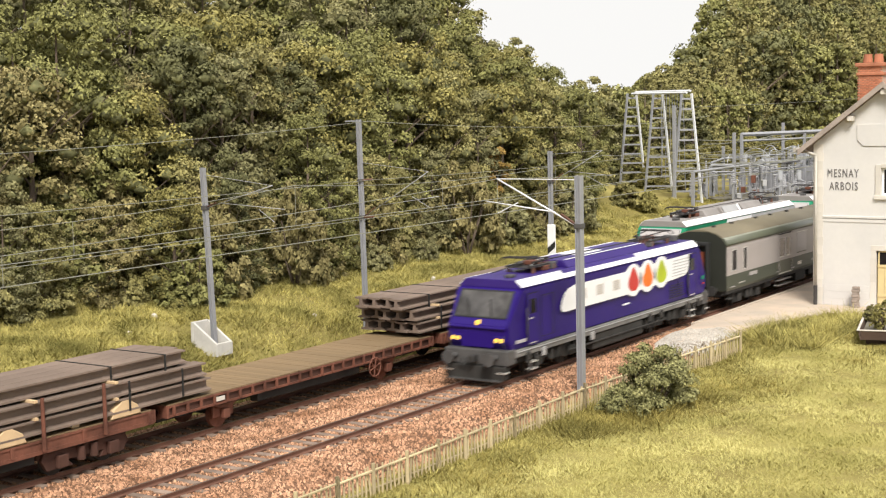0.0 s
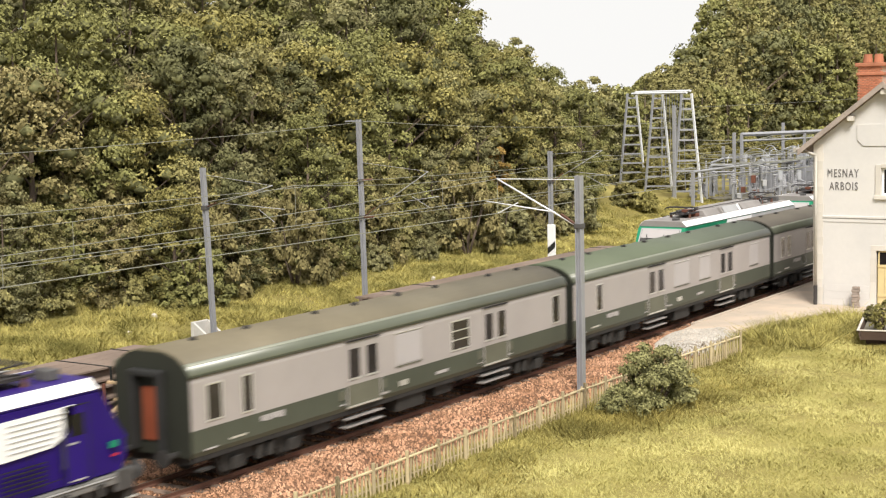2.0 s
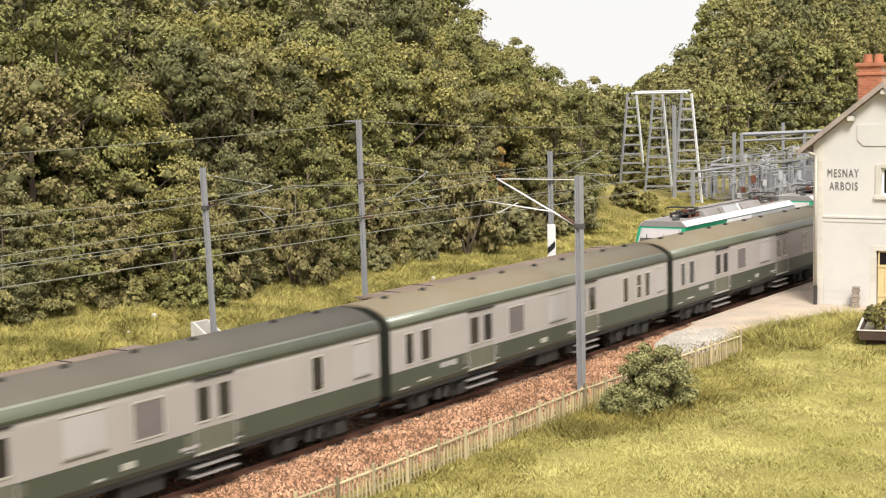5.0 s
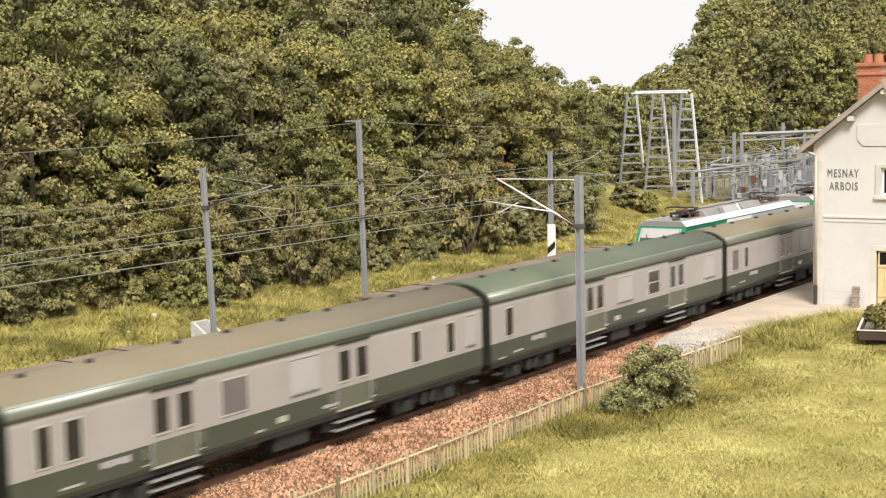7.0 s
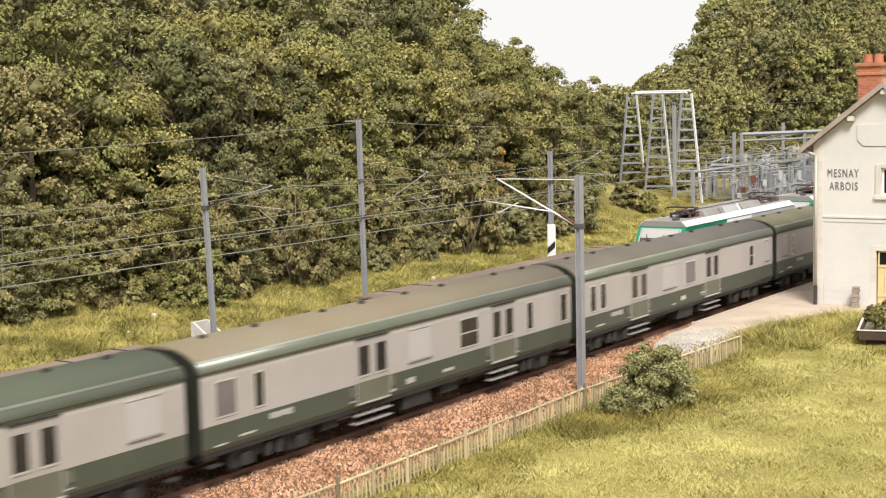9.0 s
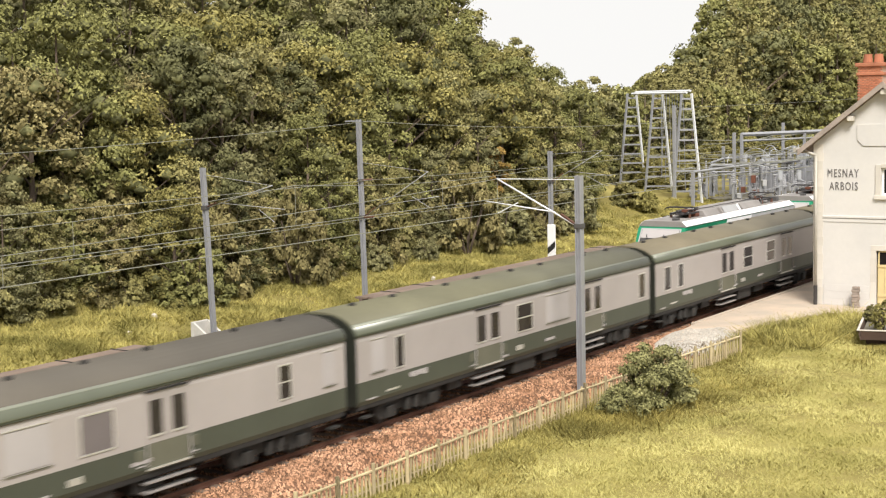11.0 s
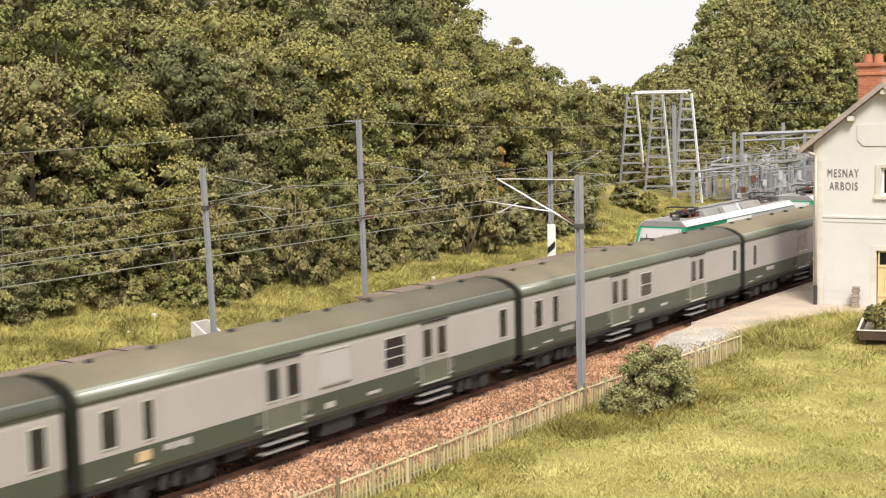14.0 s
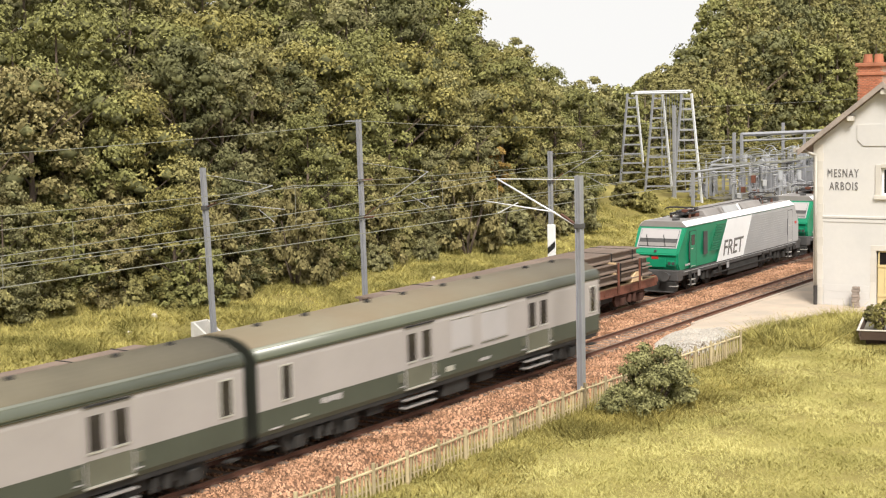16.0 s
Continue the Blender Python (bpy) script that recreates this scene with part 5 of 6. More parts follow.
rail_stack(17.75, 38.75, 1.52, "dark steel rails strapped three layers high on the wagon")


def chock(x, y, z):
    bm = prism([(-0.62, 0), (0.62, 0), (0.5, 0.28), (0.12, 0.5), (-0.14, 0.5), (-0.5, 0.28)], y - 0.18, y + 0.18, "y", 0.03)
    single("timber_chock", bm, M["timber"], at(x, 0, z), "pale timber chock on the wagon deck", "timber block", "timber chocks", smooth=False)


for x in (-2.1, 2.35, 22.0, 37.4):
    chock(x, 3.33, 1.315)
for x in (21.0, 25.0, 29.0, 33.0, 37.0):
    single("timber_bearer", box(-0.15, 0.15, -1.2, 1.2, 1.315, 1.52, 0.02), M["timber"], at(x, D, 0), "timber bearer under the stacked rails", "timber block", "timber bearers")
for x in (-12.0, -8.0, -4.0, 0.5, 3.0):
    single("timber_bearer", box(-0.15, 0.15, -1.2, 1.2, 1.315, 1.46, 0.02), M["timber"], at(x, D, 0), "timber bearer under the stacked rails", "timber block", "timber bearers")
fret = locomotive("freight")
fret.matrix_basis = at(42.4, D, 0)
copy_thing(fret, at(62.2, D, 0))

ROOFS = ["roof_olive", "roof_green", "roof_dark", "roof_tan", "roof_tan", "roof_green", "roof_tan", "roof_dark", "roof_moss", "roof_olive", "roof_olive", "roof_olive", "roof_tan"]
P5 = "W,0.9,1.33 W,1.81,2.35 D,4.9,6.35 G,7.55,8.65 P,10.6,11.9 D,12.95,14.4 W,16.95,17.4 W,19.05,19.5 P,20.3,20.85"
P3 = "W,0.9,1.33 W,1.81,2.35 D,4.9,6.35 G,7.55,8.65 P,10.6,11.9 D,12.95,14.4 W,16.95,17.4 B,18.25,18.65 W,19.05,19.5 P,20.3,20.85"
P7 = "W,1.1,1.55 W,1.98,2.45 D,4.9,6.3 P,8.0,9.4 G,10.4,11.5 D,12.8,14.15 B,18.15,18.65 P,20.25,20.8"
P8 = "W,1.1,1.55 W,1.98,2.45 D,4.9,6.3 P,8.0,9.4 G,10.4,11.5 D,12.8,14.15 W,17.85,18.35 P,20.0,20.8"
K6 = "W,1.1,1.6 D,7.45,8.85 P,10.2,11.6 B,13.15,14.25 D,15.4,16.8 P,19.2,20.4"
K12 = "W,0.95,1.5 W,2.35,2.75 D,7.4,8.8 B,10.1,11.15 D,15.4,16.8 W,20.35,20.8"
K9 = "P,0.85,1.55 W,2.2,2.6 D,7.2,8.7 B,10.0,11.1 P,12.2,14.0 D,15.3,16.7 W,20.3,20.85"
K13 = "W,1.12,1.55 D,7.6,9.0 P,10.3,11.6 P,12.3,14.0 D,15.6,17.0 W,20.55,21.0"
K10 = "W,1.0,1.6 W,2.45,2.95 D,7.5,8.95 B,10.25,11.35 B,13.35,14.45 D,15.5,16.95 W,20.3,20.8"
KINDS = [0, 1, P8, P3, P5, K6, 3, P7, K9, K10, 0, K12, K13]
violet = locomotive("violet")
vans = [coach(r, k, i == 0) for i, (r, k) in enumerate(zip(ROOFS, KINDS))]
FRONT = [(0.0, 37.75), (1.0, 19.0), (2.0, 0.25), (3.5, -27.85), (7.0, -93.6), (9.0, -130.75), (12.5, -194.9), (14.5, -232.0), (16.0, -259.75)]


# ---- transformer station behind the tracks ----
def ladder_tower(x, y, z0, z1):
    t = thing("lattice_portal_leg", at(x, y, 0, 0, 0, 33), "tapered galvanised lattice tower with bright edges", "lattice tower", "lattice towers")
    hgt = z1 - z0
    for e in (-1, 1):
        part("leg", tube((0, e * 1.15, z0 - 0.3), (0, e * 0.36, z1), 0.10, 4), M["mast"] if e > 0 else M["brightsteel"], t, "bright steel leg" if e < 0 else "")
    for k in range(11):
        u = (k + 0.5) / 11
        wy = 1.15 + (0.36 - 1.15) * u
        part("rung", box(-0.04, 0.04, -wy, wy, z0 + hgt * u - 0.065, z0 + hgt * u + 0.065), M["mast"], t)
    return t


single("station_yard", prism([(75, 11.4), (112, 10.6), (112, 24), (82, 22), (75, 15)], 1.6, 2.60, "z"), M["yard"], at(0, 0, 0), "grey-brown gravel yard of the transformer station", "yard", kind="structure")
TOW = [(82.0, 25.2, 2.2, 10.65), (77.0, 20.5, 2.2, 10.6), (72.1, 15.9, 2.2, 10.55)]
for a in TOW:
    ladder_tower(*a)
bm = bmesh.new()
for (a, b) in zip(TOW, TOW[1:]):
    tube((a[0], a[1], 10.62), (b[0], b[1], 10.62), 0.10, 4, None, bm)
    tube((a[0] + 0.7, a[1], 10.75), (b[0] + 0.7, b[1], 10.75), 0.09, 4, None, bm)
single("portal_beam", bm, M["brightsteel"], at(0, 0, 0), "bright galvanised beam across the lattice towers", "beam")


drop = thing("hanging_cables", at(0, 0, 0), "thin grey cables hanging between the lattice towers", "cable")
for k in range(9):
    u = 0.12 + 0.095 * k
    x, y = TOW[1][0] + (TOW[2][0] - TOW[1][0]) * u, TOW[1][1] + (TOW[2][1] - TOW[1][1]) * u
    part("cable", tube((x, y, 10.6), (x + 0.5 * math.sin(5 * k), y, 4.2 + 0.9 * math.sin(3 * k)), 0.022, 5), M["mast"], drop)


def steel_post(x, y, z0, z1, w=0.11):
    return single("steel_post", box(-w, w, -w, w, z0 - 0.3, z1, 0.02), M["mast"], at(x, y, 0), "grey steel post of the transformer station", "post", "station posts")


for x, y, z1 in ((77.5, 14.4, 7.5), (77.0, 16.1, 5.0), (71.2, 16.5, 9.7), (82, 15.6, 7.3), (88, 12.6, 7.1), (91.7, 15.8, 7.9), (95, 15, 6.0), (84, 18, 6.2), (88, 17, 5.4), (70, 14.5, 5.0)):
    steel_post(x, y, 2.2, z1)


def portal(pts, z, r=0.16):
    bm = bmesh.new()
    for p, q in zip(pts, pts[1:]):
        tube((*p, z), (*q, z), r, 4, None, bm)
        tube((*p, z - 0.5), (*q, z - 0.5), r * 0.5, 4, None, bm)
    return single("portal_beam", bm, M["mast"], at(0, 0, 0), "grey steel beam of the transformer station", "beam", "station beams")


portal([(82, 15.6), (88, 12.6), (95, 10.4)], 7.2)
portal([(77.0, 16.1), (84, 18), (91.7, 15.8)], 5.2, 0.1)
portal([(70, 14.5), (77.5, 14.4), (88, 13.0)], 4.9, 0.1)
portal([(77, 16.1), (77.5, 14.4)], 5.0, 0.14)


def insulator_stack(x, y, z0, h, n=6):
    prof = [(0.09, 0)]
    for k in range(n):
        z = h * (k + 0.5) / n
        prof += [(0.09, z - 0.05), (0.17, z - 0.04), (0.11, z + 0.05), (0.09, z + 0.06)]
    return lathe(prof + [(0.09, h)])


INS = mesh_of(insulator_stack(0, 0, 0, 1.1), "insulator_column", M["bushing"])


def arc_tube(r, lift, rad, n=8):
    """A bent busbar tube standing on its two ends."""
    bm = bmesh.new()
    pts = [(r * math.cos(math.pi * k / n), 0, lift * math.sin(math.pi * k / n)) for k in range(n + 1)]
    for p, q in zip(pts, pts[1:]):
        tube(p, q, rad, 5, None, bm)
    return bm


ARC = [mesh_of(arc_tube(r, h, 0.028), "bent_busbar", M["lightsteel"]) for r, h in ((0.6, 0.9), (0.9, 0.7), (1.2, 1.1))]
rnd = random.Random(21)
for i in range(104):
    x, y = rnd.uniform(74, 110), rnd.uniform(10.6, 18.0)
    zb = rnd.uniform(2.3, 4.9)
    t = thing("isolator_stand", at(x, y, zb, 0, 0, rnd.uniform(-30, 30)), "grey switchgear stand with ribbed insulator", "switchgear", "switchgear stands")
    part("pedestal", box(-0.09, 0.09, -0.09, 0.09, 2.0 - zb, 0, 0.01), M["mast"], t)
    for dx in (-0.45, 0.0, 0.45)[: 1 + i % 3]:
        ins = part("insulator_column", INS, None, t, "", at(dx, 0, 0))
        ins.scale = (0.62, 0.62, 0.8)
    part("bearer", box(-0.6, 0.6, -0.06, 0.06, -0.12, 0.0), M["tubesteel"], t)
    part("terminal", tube((-rnd.uniform(0.3, 1.0), -0.2, 0.9), (rnd.uniform(0.3, 1.0), 0.2, 0.9 + rnd.uniform(-0.1, 0.3)), 0.035, 6), M["lightsteel"] if i % 3 else M["panto"], t)
    if i % 5 == 0:
        part("bent_busbar", ARC[i % 3], None, t, "bright bent busbar", at(0, 0, 0.9, 0, 0, 90 * (i % 2)))
    if i % 9 == 1:
        part("drum", tube((0, -0.1, 0.5), (0, -0.1, 1.2), 0.2, 12), M["lightsteel"], t, "pale capacitor drum", smooth=False)
    if i % 3 == 2:
        cw, chh = rnd.uniform(0.15, 0.4), rnd.uniform(0.3, 0.9)
        part("cabinet", box(-cw, cw, -0.4, -0.09, -chh - 0.1, -0.1, 0.02), M[("louver", "chassis", "rust")[i % 4 % 3]], t)


def transformer(x, y, z, s):
    t = thing("transformer", at(x, y, z), "grey power transformer with cooling fins and bushings", "transformer", "transformers")
    part("tank", box(-1.2 * s, 1.2 * s, -0.8 * s, 0.8 * s, 0, 1.7 * s, 0.06), M["mast"], t)
    for k in range(9):
        xx = (-1.0 + k * 0.25) * s
        part("cooling_fin", box(xx - 0.05, xx + 0.05, -1.15 * s, -0.8 * s, 0.2 * s, 1.5 * s), M["lightsteel"], t)
    for xx in (-0.7, 0, 0.7):
        part("bushing", INS, None, t, "", at(xx * s, 0, 1.7 * s))
    part("conservator", tube((-0.9 * s, 0.5 * s, 2.2 * s), (0.9 * s, 0.5 * s, 2.2 * s), 0.3 * s, 12), M["lightsteel"], t)
    part("conservator_foot", box(-0.2, 0.2, 0.4 * s, 0.6 * s, 1.7 * s, 2.0 * s), M["mast"], t)


transformer(86, 14.6, 2.1, 1.2)
transformer(92, 13.2, 2.1, 1.3)
transformer(97, 15.2, 2.1, 1.2)
for i in range(18):
    x0, y0 = rnd.uniform(66, 82), rnd.uniform(11, 18)
    z0 = rnd.uniform(4.4, 7.2)
    wire("busbar_wire", sag(x0, x0 + rnd.uniform(12, 24), y0, y0 - rnd.uniform(0, 3), z0, z0 + rnd.uniform(-0.8, 0.6), 0.3, 6), 0.028, "pale busbar wire of the transformer station")
cf = thing("mesh_fence", at(0, 0, 0), "grey wire mesh fence along the transformer station", "fence")
for i in range(18):
    part("fence_post", box(68 + i * 2, 68.08 + i * 2, 9.96, 10.04, 1.4, 3.6), M["mast"], cf)
for z in (2.2, 2.8, 3.5):
    part("fence_rail", box(68, 102, 9.97, 10.03, z, z + 0.05), M["mast"], cf)


# ---- plants ----
def leaf_cloud(blobs, per, size, seed, squash=0.8, far=1.14):
    """Leaves as small folded diamonds over the outer side of many clumps."""
    r = np.random.default_rng(seed)
    c = np.repeat(np.array([b[:3] for b in blobs]), per, 0)
    rad = np.repeat(np.array([b[3] for b in blobs]), per)[:, None]
    n = len(c)
    d = r.normal(0, 1, (n, 3))
    d[:, 2] = np.where(d[:, 2] < -0.35, -d[:, 2], d[:, 2])
    d /= np.linalg.norm(d, axis=1, keepdims=True)
    p = c + d * rad * r.uniform(0.68, far, (n, 1)) * np.array([1, 1, squash])
    nrm = d + r.normal(0, 0.5, (n, 3))
    nrm /= np.linalg.norm(nrm, axis=1, keepdims=True)
    u = np.cross(nrm, r.normal(0, 1, (n, 3)))
    u /= np.linalg.norm(u, axis=1, keepdims=True) + 1e-9
    w = np.cross(nrm, u)
    s = size * r.uniform(0.6, 1.3, (n, 1))
    v = np.stack([p - u * s * 1.1, p + u * s * 0.6 + w * s * 0.9, p + u * s * 0.6 - w * s * 0.9], 1)
    f = np.arange(n * 3).reshape(n, 3)
    return v.reshape(-1, 3), f


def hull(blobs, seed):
    """A rough core under the leaves of each clump, its dark colour holding the inner shade."""
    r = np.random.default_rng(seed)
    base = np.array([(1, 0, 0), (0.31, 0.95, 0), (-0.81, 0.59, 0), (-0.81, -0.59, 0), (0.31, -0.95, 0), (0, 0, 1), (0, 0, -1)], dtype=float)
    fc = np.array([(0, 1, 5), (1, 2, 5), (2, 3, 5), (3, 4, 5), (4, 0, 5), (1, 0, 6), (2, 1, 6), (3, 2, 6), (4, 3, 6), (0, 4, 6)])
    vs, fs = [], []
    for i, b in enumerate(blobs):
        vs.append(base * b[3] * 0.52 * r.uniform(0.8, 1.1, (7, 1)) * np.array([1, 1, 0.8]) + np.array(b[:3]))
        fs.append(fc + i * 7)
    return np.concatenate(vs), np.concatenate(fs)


def crown_blobs(seed, height, radius, base, count):
    r = random.Random(seed)
    out = []
    for i in range(count):
        z = r.uniform(0, 1)
        k = math.sqrt(max(0.02, 1 - (z * 1.25 - 0.30) ** 2)) if z > 0.24 else 0.80 + 0.8 * z
        a = r.uniform(0, 6.283)
        q = radius * k * (0.86 + 0.26 * math.sin(3 * a + seed) * math.cos(5 * z + seed)) * (r.uniform(0.62, 1.0) if r.random() < 0.85 else r.uniform(0.1, 0.6))
        out.append((q * math.cos(a), q * math.sin(a), base + z * (height - base) - 0.2, radius * r.choice((0.13, 0.17, 0.22, 0.30)) * r.uniform(0.9, 1.15)))
    return out


def make_tree(seed, height, radius, base, count, per, size, leaf):
    t = thing("tree", at(0, 0, 0), "dense broadleaf tree with green foliage on the wooded slope", "tree", "forest trees")
    r = random.Random(seed)
    bm = tube((0, 0, -0.6), (0.1, 0.05, height * 0.55), radius * 0.055, 8, radius * 0.035)
    tube((0.1, 0.05, height * 0.55), (0.0, 0.1, height * 0.9), radius * 0.035, 6, 0.03, bm)
    for i in range(6):
        a = i * 1.05 + r.uniform(-0.3, 0.3)
        z = height * r.uniform(0.25, 0.6)
        tube((0.05, 0.02, z), (radius * 0.75 * math.cos(a), radius * 0.75 * math.sin(a), z + height * 0.2), radius * 0.02, 5, 0.015, bm)
    part("trunk", bm, M["bark"], t, "brown tapered trunk with limbs")
    blobs = crown_blobs(seed, height, radius, base, count)
    v, f = leaf_cloud(blobs, per, size, seed)
    cr = part("crown", array_mesh("crown", v, f, leaf), None, t, "leafy crown of small clumps")
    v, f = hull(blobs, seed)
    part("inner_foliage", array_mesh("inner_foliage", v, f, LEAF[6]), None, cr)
    return t


PROTO = []
for i in range(8):
    leaf = LEAF[(0, 1, 4, 2, 1, 6, 3, 4)[i]]
    PROTO.append(make_tree(100 + i, 7.0 + (i % 3) * 0.7, 2.1 + 0.2 * (i % 4), -0.1, 96, 128, 0.072, leaf))
for i in range(6):
    leaf = LEAF[(4, 1, 0, 6, 4, 0)[i]]
    PROTO.append(make_tree(200 + i, 7.0 + (i % 3) * 0.7, 2.1 + 0.2 * (i % 4), -0.1, 72 if i < 3 else 60, 56 if i < 3 else 44, 0.125 if i < 3 else 0.15, leaf))
spots = []
rnd = random.Random(77)
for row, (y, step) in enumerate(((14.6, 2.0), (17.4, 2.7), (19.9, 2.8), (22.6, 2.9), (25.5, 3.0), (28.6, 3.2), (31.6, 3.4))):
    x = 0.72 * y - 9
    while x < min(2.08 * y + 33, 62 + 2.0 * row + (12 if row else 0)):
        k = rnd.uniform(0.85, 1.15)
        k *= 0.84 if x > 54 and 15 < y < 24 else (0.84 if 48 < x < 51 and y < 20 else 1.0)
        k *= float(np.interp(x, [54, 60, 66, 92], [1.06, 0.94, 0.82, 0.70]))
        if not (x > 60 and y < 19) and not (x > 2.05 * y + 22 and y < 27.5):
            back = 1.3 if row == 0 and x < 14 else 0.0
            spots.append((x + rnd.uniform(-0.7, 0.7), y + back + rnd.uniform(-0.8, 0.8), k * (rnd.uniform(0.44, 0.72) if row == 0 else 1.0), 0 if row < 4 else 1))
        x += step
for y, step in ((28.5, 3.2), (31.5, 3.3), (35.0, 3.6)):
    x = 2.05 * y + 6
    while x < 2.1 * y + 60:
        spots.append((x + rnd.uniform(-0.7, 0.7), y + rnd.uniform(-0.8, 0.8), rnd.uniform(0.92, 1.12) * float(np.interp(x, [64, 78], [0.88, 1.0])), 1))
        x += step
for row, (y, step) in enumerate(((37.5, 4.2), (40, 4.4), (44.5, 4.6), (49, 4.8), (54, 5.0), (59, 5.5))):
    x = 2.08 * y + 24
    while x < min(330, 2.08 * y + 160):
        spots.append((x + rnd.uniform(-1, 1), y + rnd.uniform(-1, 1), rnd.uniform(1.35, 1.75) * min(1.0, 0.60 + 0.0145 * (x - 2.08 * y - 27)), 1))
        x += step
used = set()
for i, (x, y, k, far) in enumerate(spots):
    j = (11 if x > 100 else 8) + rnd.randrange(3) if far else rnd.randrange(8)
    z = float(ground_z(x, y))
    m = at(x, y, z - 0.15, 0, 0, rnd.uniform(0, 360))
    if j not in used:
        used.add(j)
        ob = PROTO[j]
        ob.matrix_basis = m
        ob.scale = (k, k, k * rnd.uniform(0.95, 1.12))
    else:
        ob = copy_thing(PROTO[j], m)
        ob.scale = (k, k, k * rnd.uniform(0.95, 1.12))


for x, y, k in ((44.6, 15.6, 0.62), (17.6, 15.4, 0.42)):
    ob = make_tree(300 + int(x), 7.4, 1.5, 0.6, 46, 128, 0.08, LEAF[5])
    ob["label"] = "small broadleaf tree turning autumn orange at the wood's edge"
    ob.matrix_basis = at(x, y, float(ground_z(x, y)) - 0.1)
    ob.scale = (k, k, k * 1.15)


def bush(name, x, y, z, w, h, seed, label, per=60, size=0.09, mat_leaf=None):
    t = thing(name, at(x, y, z), label, "bush")
    r = random.Random(seed)
    bl = []
    for i in range(95):
        a, q, zz = r.uniform(0, 6.283), math.sqrt(r.uniform(0, 1)), r.uniform(0, 1)
        k = (1 - 0.42 * zz ** 3) * r.uniform(0.85, 1.15)
        k *= 1 + 0.12 * math.sin(3 * a + seed) + 0.10 * math.sin(7 * a + 2 * seed)
        bl.append((w * q * k * math.cos(a), w * 0.75 * q * k * math.sin(a), 0.1 + zz * h * (1 - 0.30 * q * q) * (1 + 0.12 * math.sin(2 * a + seed)), w * r.uniform(0.07, 0.16)))
    bm = bmesh.new()
    for i in range(7):
        a = i * 0.9
        tube((0, 0, -0.2), (w * 0.6 * math.cos(a), w * 0.5 * math.sin(a), h * 0.7), 0.05, 5, 0.02, bm)
    part("woody_base", bm, M["bark"], t)
    v, f = leaf_cloud(bl, per // 2, size, seed, 0.9, 1.5)
    cr = part("foliage", array_mesh("foliage", v, f, mat_leaf or M["bushleaf"]), None, t)
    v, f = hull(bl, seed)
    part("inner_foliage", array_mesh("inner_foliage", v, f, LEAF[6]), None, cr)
    return t


bush("garden_bush", 16.75, -7.55, -0.1, 1.85, 2.05, 23, "uneven dark green bush beside the fence", 330, 0.048)
bush("garden_bush", 15.2, -6.85, -0.1, 0.85, 0.75, 10, "low straggly green bush in the grass", 80, 0.04)
for i, (x, y, w, h) in enumerate(((72.5, 24.8, 1.8, 2.4), (75, 26.8, 2.0, 2.8), (62.0, 16.0, 1.15, 1.5), (63.2, 14.9, 1.0, 1.3), (66.5, 21, 1.8, 2.6), (68.5, 23, 1.9, 2.8), (78.8, 19.2, 1.3, 2.2), (80.2, 22.4, 1.5, 2.4), (82.2, 23.4, 1.5, 2.6), (84.5, 25.6, 1.5, 2.6), (86.0, 28.2, 1.6, 3.0)) + tuple((85.5 + 2.3 * n, 25.6 + 0.9 * (n % 2), 1.7 + 0.2 * (n % 3), 2.6 + 0.4 * (n % 4)) for n in range(16))):
    bush("hedge_bush", x, y, float(ground_z(x, y)), w, h, 30 + i, "yellow-green bush beside the transformer station", 130, 0.10, LEAF[(0, 2)[i % 2]])
edge = [bush("woodland_shrub", 0, 0, 0, 1.25 + 0.15 * n, 1.7 + 0.3 * n, 80 + n, "leafy shrub at the foot of the wooded slope", 190, 0.075, LEAF[(0, 1, 4, 3)[n]]) for n in range(4)]
for ob in edge:
    ob["group"] = "shrubs along the wood"
rnd = random.Random(9)
for i in range(38):
    x = 0.6 + 1.30 * i + rnd.uniform(-0.9, 0.9)
    y = 14.1 + rnd.uniform(-0.8, 1.2) + (1.7 if x < 14 else 0.0)
    m = at(x, y, float(ground_z(x, y)) - 0.08, 0, 0, rnd.uniform(0, 360))
    if i < 4:
        ob = edge[i]
        ob.matrix_basis = m
    else:
        ob = copy_thing(edge[rnd.randrange(4)], m)
    k = rnd.choice((0.55, 0.75, 1.0, 1.3)) * rnd.uniform(0.9, 1.1)
    ob.scale = (k, k, k * rnd.uniform(0.9, 1.7))


for i in range(9):
    x, y = 5.5 + 1.3 * i, 16.7 + rnd.uniform(-0.4, 0.4)
    ob = copy_thing(edge[i % 4], at(x, y, float(ground_z(x, y)) - 0.1, 0, 0, rnd.uniform(0, 360)))
    ob.scale = (1.25, 1.25, 1.5)


for i, (x, y, s) in enumerate(((13.2, 12.6, 0.16), (9.5, 9.3, 0.13), (10.8, 11.6, 0.12), (16.0, 13.0, 0.14), (19.5, 9.5, 0.12), (30, 10.5, 0.15))):
    bm = bmesh.new()
    bmesh.ops.create_icosphere(bm, subdivisions=1, radius=s)
    for vtx in bm.verts:
        vtx.co *= random.uniform(0.75, 1.15)
    single("stone", bm, M["kerb"], at(x, y, float(ground_z(x, y)) + s * 0.5), "pale loose stone in the grass", "stone", "stones on the slope")


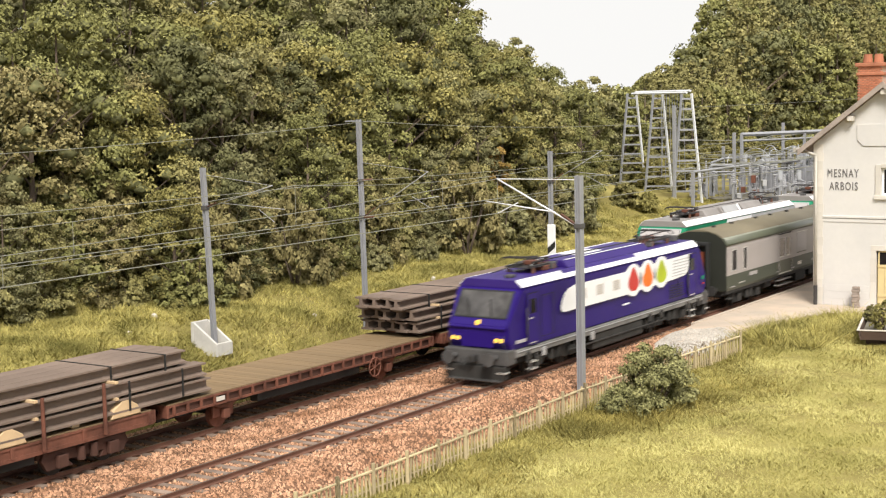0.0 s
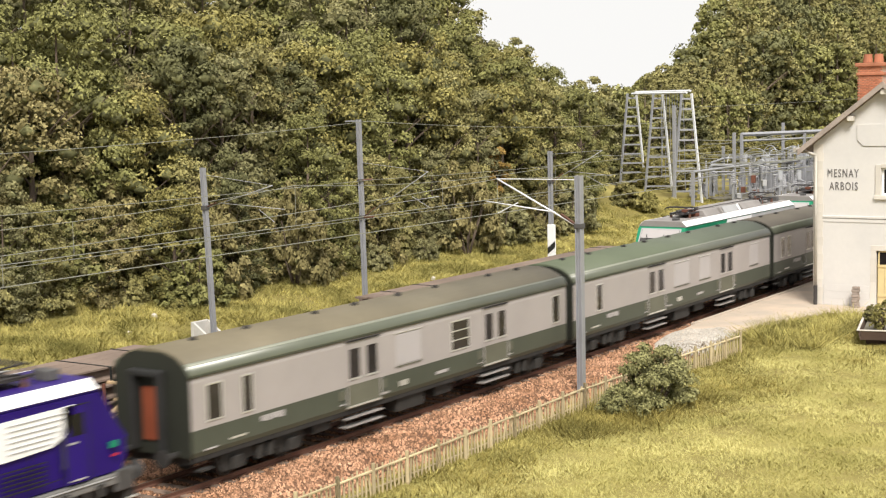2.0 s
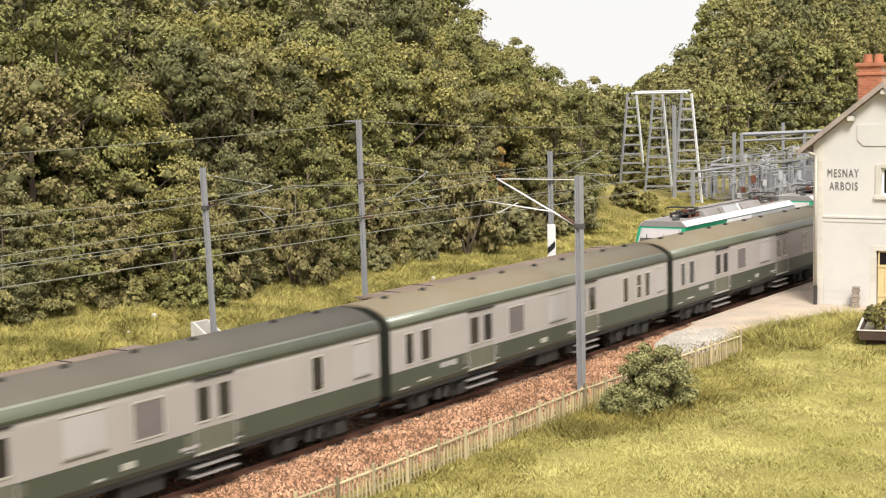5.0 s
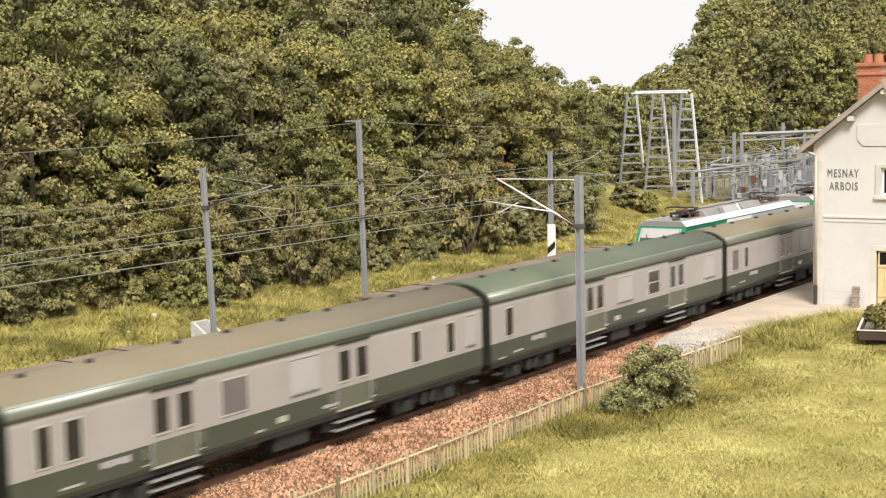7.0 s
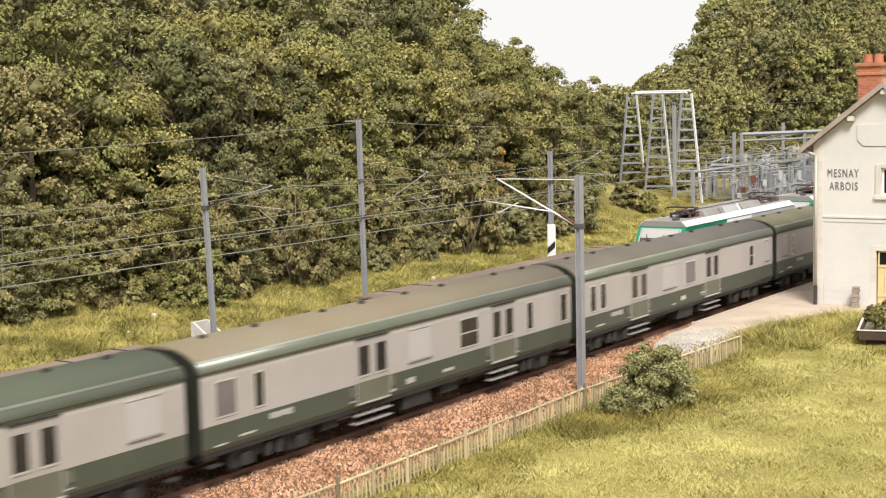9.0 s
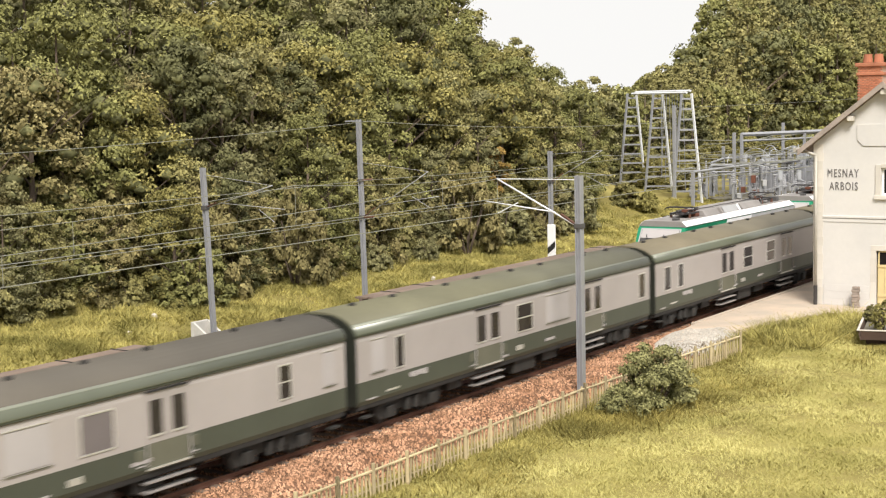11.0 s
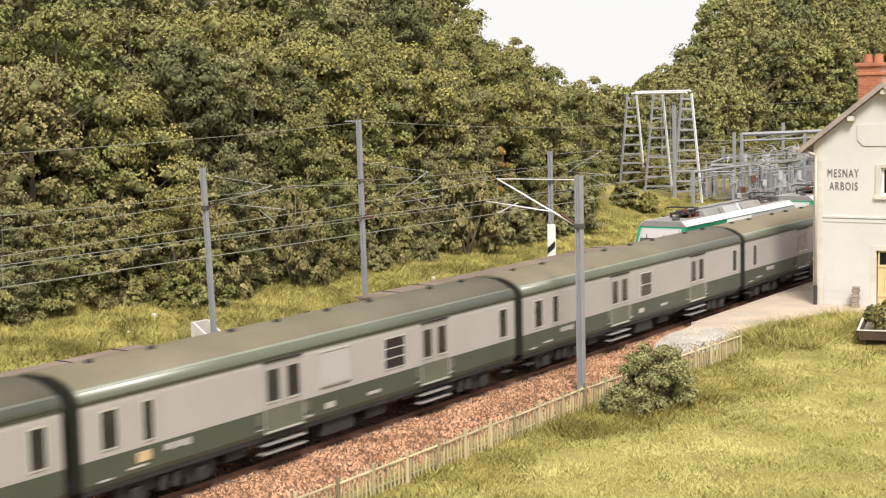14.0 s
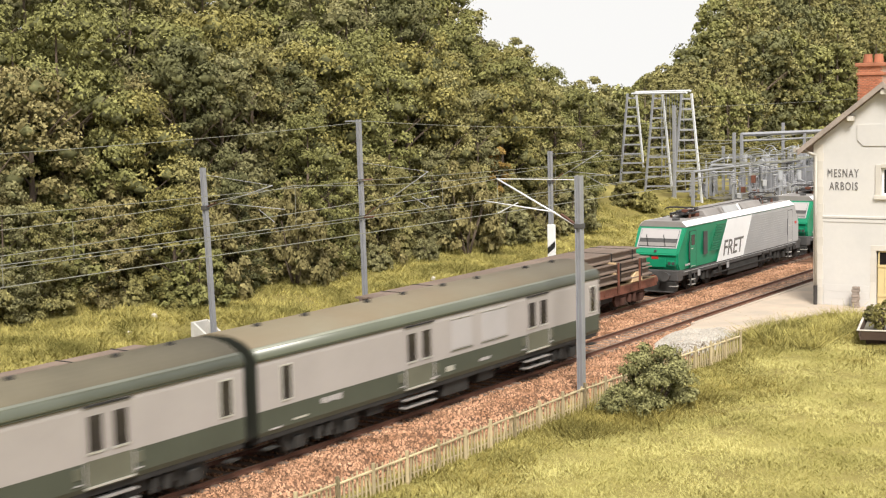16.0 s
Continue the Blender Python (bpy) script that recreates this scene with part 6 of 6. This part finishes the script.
def blades(n, x0, x1, y0, y1, h0, h1, w, seed, keep=None, dens=None):
    r = np.random.default_rng(seed)
    x, y = r.uniform(x0, x1, n), r.uniform(y0, y1, n)
    ok = np.ones(n, bool)
    if keep is not None:
        ok &= keep(x, y)
    if dens is not None:
        ok &= r.uniform(0, 1, n) < dens(x, y)
    x, y = x[ok], y[ok]
    n = len(x)
    z = ground_z(x, y) - 0.02
    hgt = r.uniform(h0, h1, n) * (0.75 + 0.45 * wobble(x * 1.9, y * 2.3))
    a = r.uniform(0, 6.283, n)
    lean = r.normal(0, 0.85, (n, 2)) * hgt[:, None]
    ww = w * r.uniform(0.6, 1.4, n)
    b = np.stack([x, y, z], -1)
    side = np.stack([np.cos(a) * ww, np.sin(a) * ww, 0 * a], -1)
    tip = b + np.stack([lean[:, 0], lean[:, 1], hgt], -1)
    v = np.stack([b - side, b + side, tip], 1).reshape(-1, 3)
    return v, np.arange(3 * n).reshape(n, 3)


v, f = blades(330000, -3, 42, -19.5, -5.1, 0.05, 0.16, 0.020, 11, lambda x, y: ~in_plat(x, y))
tagged(new("meadow_grass", array_mesh("meadow_grass", v, f, M["grass"])), "short yellow-green meadow grass", "grass", kind="stuff")
v, f = blades(34000, -4, 40, -7.6, -4.4, 0.12, 0.38, 0.018, 12, lambda x, y: ~in_plat(x, y), lambda x, y: np.clip(0.35 + 0.5 * wobble(x, y), 0.08, 1))
tagged(new("rough_grass", array_mesh("rough_grass", v, f, M["rough_grass"])), "longer rough grass along the fence", "grass", kind="stuff")
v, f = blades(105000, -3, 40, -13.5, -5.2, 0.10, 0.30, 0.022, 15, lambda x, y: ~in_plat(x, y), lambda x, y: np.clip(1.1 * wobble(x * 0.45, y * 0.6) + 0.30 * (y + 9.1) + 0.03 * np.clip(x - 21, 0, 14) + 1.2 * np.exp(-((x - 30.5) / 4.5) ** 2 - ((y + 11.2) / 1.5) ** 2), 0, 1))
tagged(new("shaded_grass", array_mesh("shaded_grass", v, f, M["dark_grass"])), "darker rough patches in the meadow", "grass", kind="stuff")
v, f = blades(9000, 30, 40.5, -8.6, -4.2, 0.4, 0.85, 0.022, 13, lambda x, y: ~in_plat(x + 0.3, y + 0.3))
tagged(new("tall_grass", array_mesh("tall_grass", v, f, M["rough_grass"])), "tall tufted grass beside the platform", "grass", kind="stuff")
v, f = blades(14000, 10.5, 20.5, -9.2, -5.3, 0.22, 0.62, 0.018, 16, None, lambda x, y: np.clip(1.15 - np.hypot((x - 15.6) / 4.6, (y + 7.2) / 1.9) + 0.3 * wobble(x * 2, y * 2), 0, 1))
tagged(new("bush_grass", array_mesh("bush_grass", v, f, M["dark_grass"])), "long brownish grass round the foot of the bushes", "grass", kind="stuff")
v, f = blades(150000, 2, 100, 6.3, 16.5, 0.08, 0.30, 0.026, 14)
v2, f2 = blades(110000, 0, 44, 6.6, 14.5, 0.14, 0.42, 0.022, 17, None, lambda x, y: np.clip(0.55 + 0.6 * wobble(x * 0.9, y * 1.1), 0.05, 1))
v, f = np.concatenate([v, v2]), np.concatenate([f, f2 + len(v)])
tagged(new("slope_grass", array_mesh("slope_grass", v, f, M["rough_grass"])), "rough yellow-green grass on the cutting slope", "grass", kind="stuff")


# ---- garden trough and stone pier by the house ----
tr = thing("planter_trough", at(34.3, -9.95, 0.10, 0, 0, 14), "weathered wooden planter trough with pale rim", "planter")
part("trough_bottom", box(-2.05, 2.05, -0.66, 0.66, 0.0, 0.08), M["trough"], tr)
for e in (-1, 1):
    part("trough_side", prism([(e * 0.64, 0.0), (e * 0.70, 0.0), (e * 0.80, 0.40), (e * 0.74, 0.40)], -2.15, 2.15, "x", 0.008), M["trough"], tr)
    part("trough_end", prism([(e * 2.05, 0.0), (e * 2.11, 0.0), (e * 2.21, 0.40), (e * 2.15, 0.40)], -0.66, 0.66, "y", 0.008), M["trough"], tr)
    part("rim", box(-2.24, 2.24, *sorted((e * 0.735, e * 0.835)), 0.40, 0.45, 0.012), M["kerb"], tr, "pale rim")
    part("rim", box(*sorted((e * 2.14, e * 2.24)), -0.734, 0.734, 0.40, 0.45, 0.012), M["kerb"], tr, "pale rim")
    part("foot", box(e * 1.5 - 0.12, e * 1.5 + 0.12, -0.5, 0.5, -0.32, 0.0, 0.02), M["trough"], tr)
part("soil", box(-2.04, 2.04, -0.63, 0.63, 0.08, 0.26), M["yard"], tr)
bush("trough_plant", 33.2, -10.35, 0.32, 0.5, 1.25, 41, "leafy green plant growing in the trough", 30, 0.06, LEAF[2])
bush("trough_plant", 35.6, -9.15, 0.32, 0.45, 0.6, 43, "small green plant trailing over the trough rim", 30, 0.055, LEAF[0])


sp = thing("stone_pier", at(41.05, -6.72, 0.10), "small stacked grey stone pier against the house wall", "stone pier")
for k in range(8):
    part("stone", box(-0.15 + (k % 2) * 0.02, 0.15, -0.18 + (k % 3) * 0.025, 0.18 - (k % 2) * 0.03, k * 0.13, k * 0.13 + 0.12, 0.02), M["roof_edge"], sp)


# ---- movement ----
def motions():
    walk(violet, [(t, at(x - 20.45, 0, 0)) for t, x in FRONT])
    for i, c in enumerate(vans):
        walk(c, [(t, at(x + 21.9 * i, 0, 0)) for t, x in FRONT])
    ts, xs = [a for a, b in FRONT], [b for a, b in FRONT]
    for vehicle, r in [(violet, 0.57)] + [(c, 0.46) for c in vans]:
        n = int(300 / (r * 1.35)) + 1
        for ws in vehicle.children_recursive:
            if ws.name.startswith("wheelset"):
                p = ws.location.copy()
                rows = []
                for k in range(n + 1):
                    t = 16.0 * k / n
                    turn = math.degrees((float(np.interp(t, ts, xs)) - xs[0]) / r)
                    rows.append((t, Matrix.Translation(p) @ pose(0, 0, 0, 0, turn, 0)))
                walk(ws, rows)


motions()
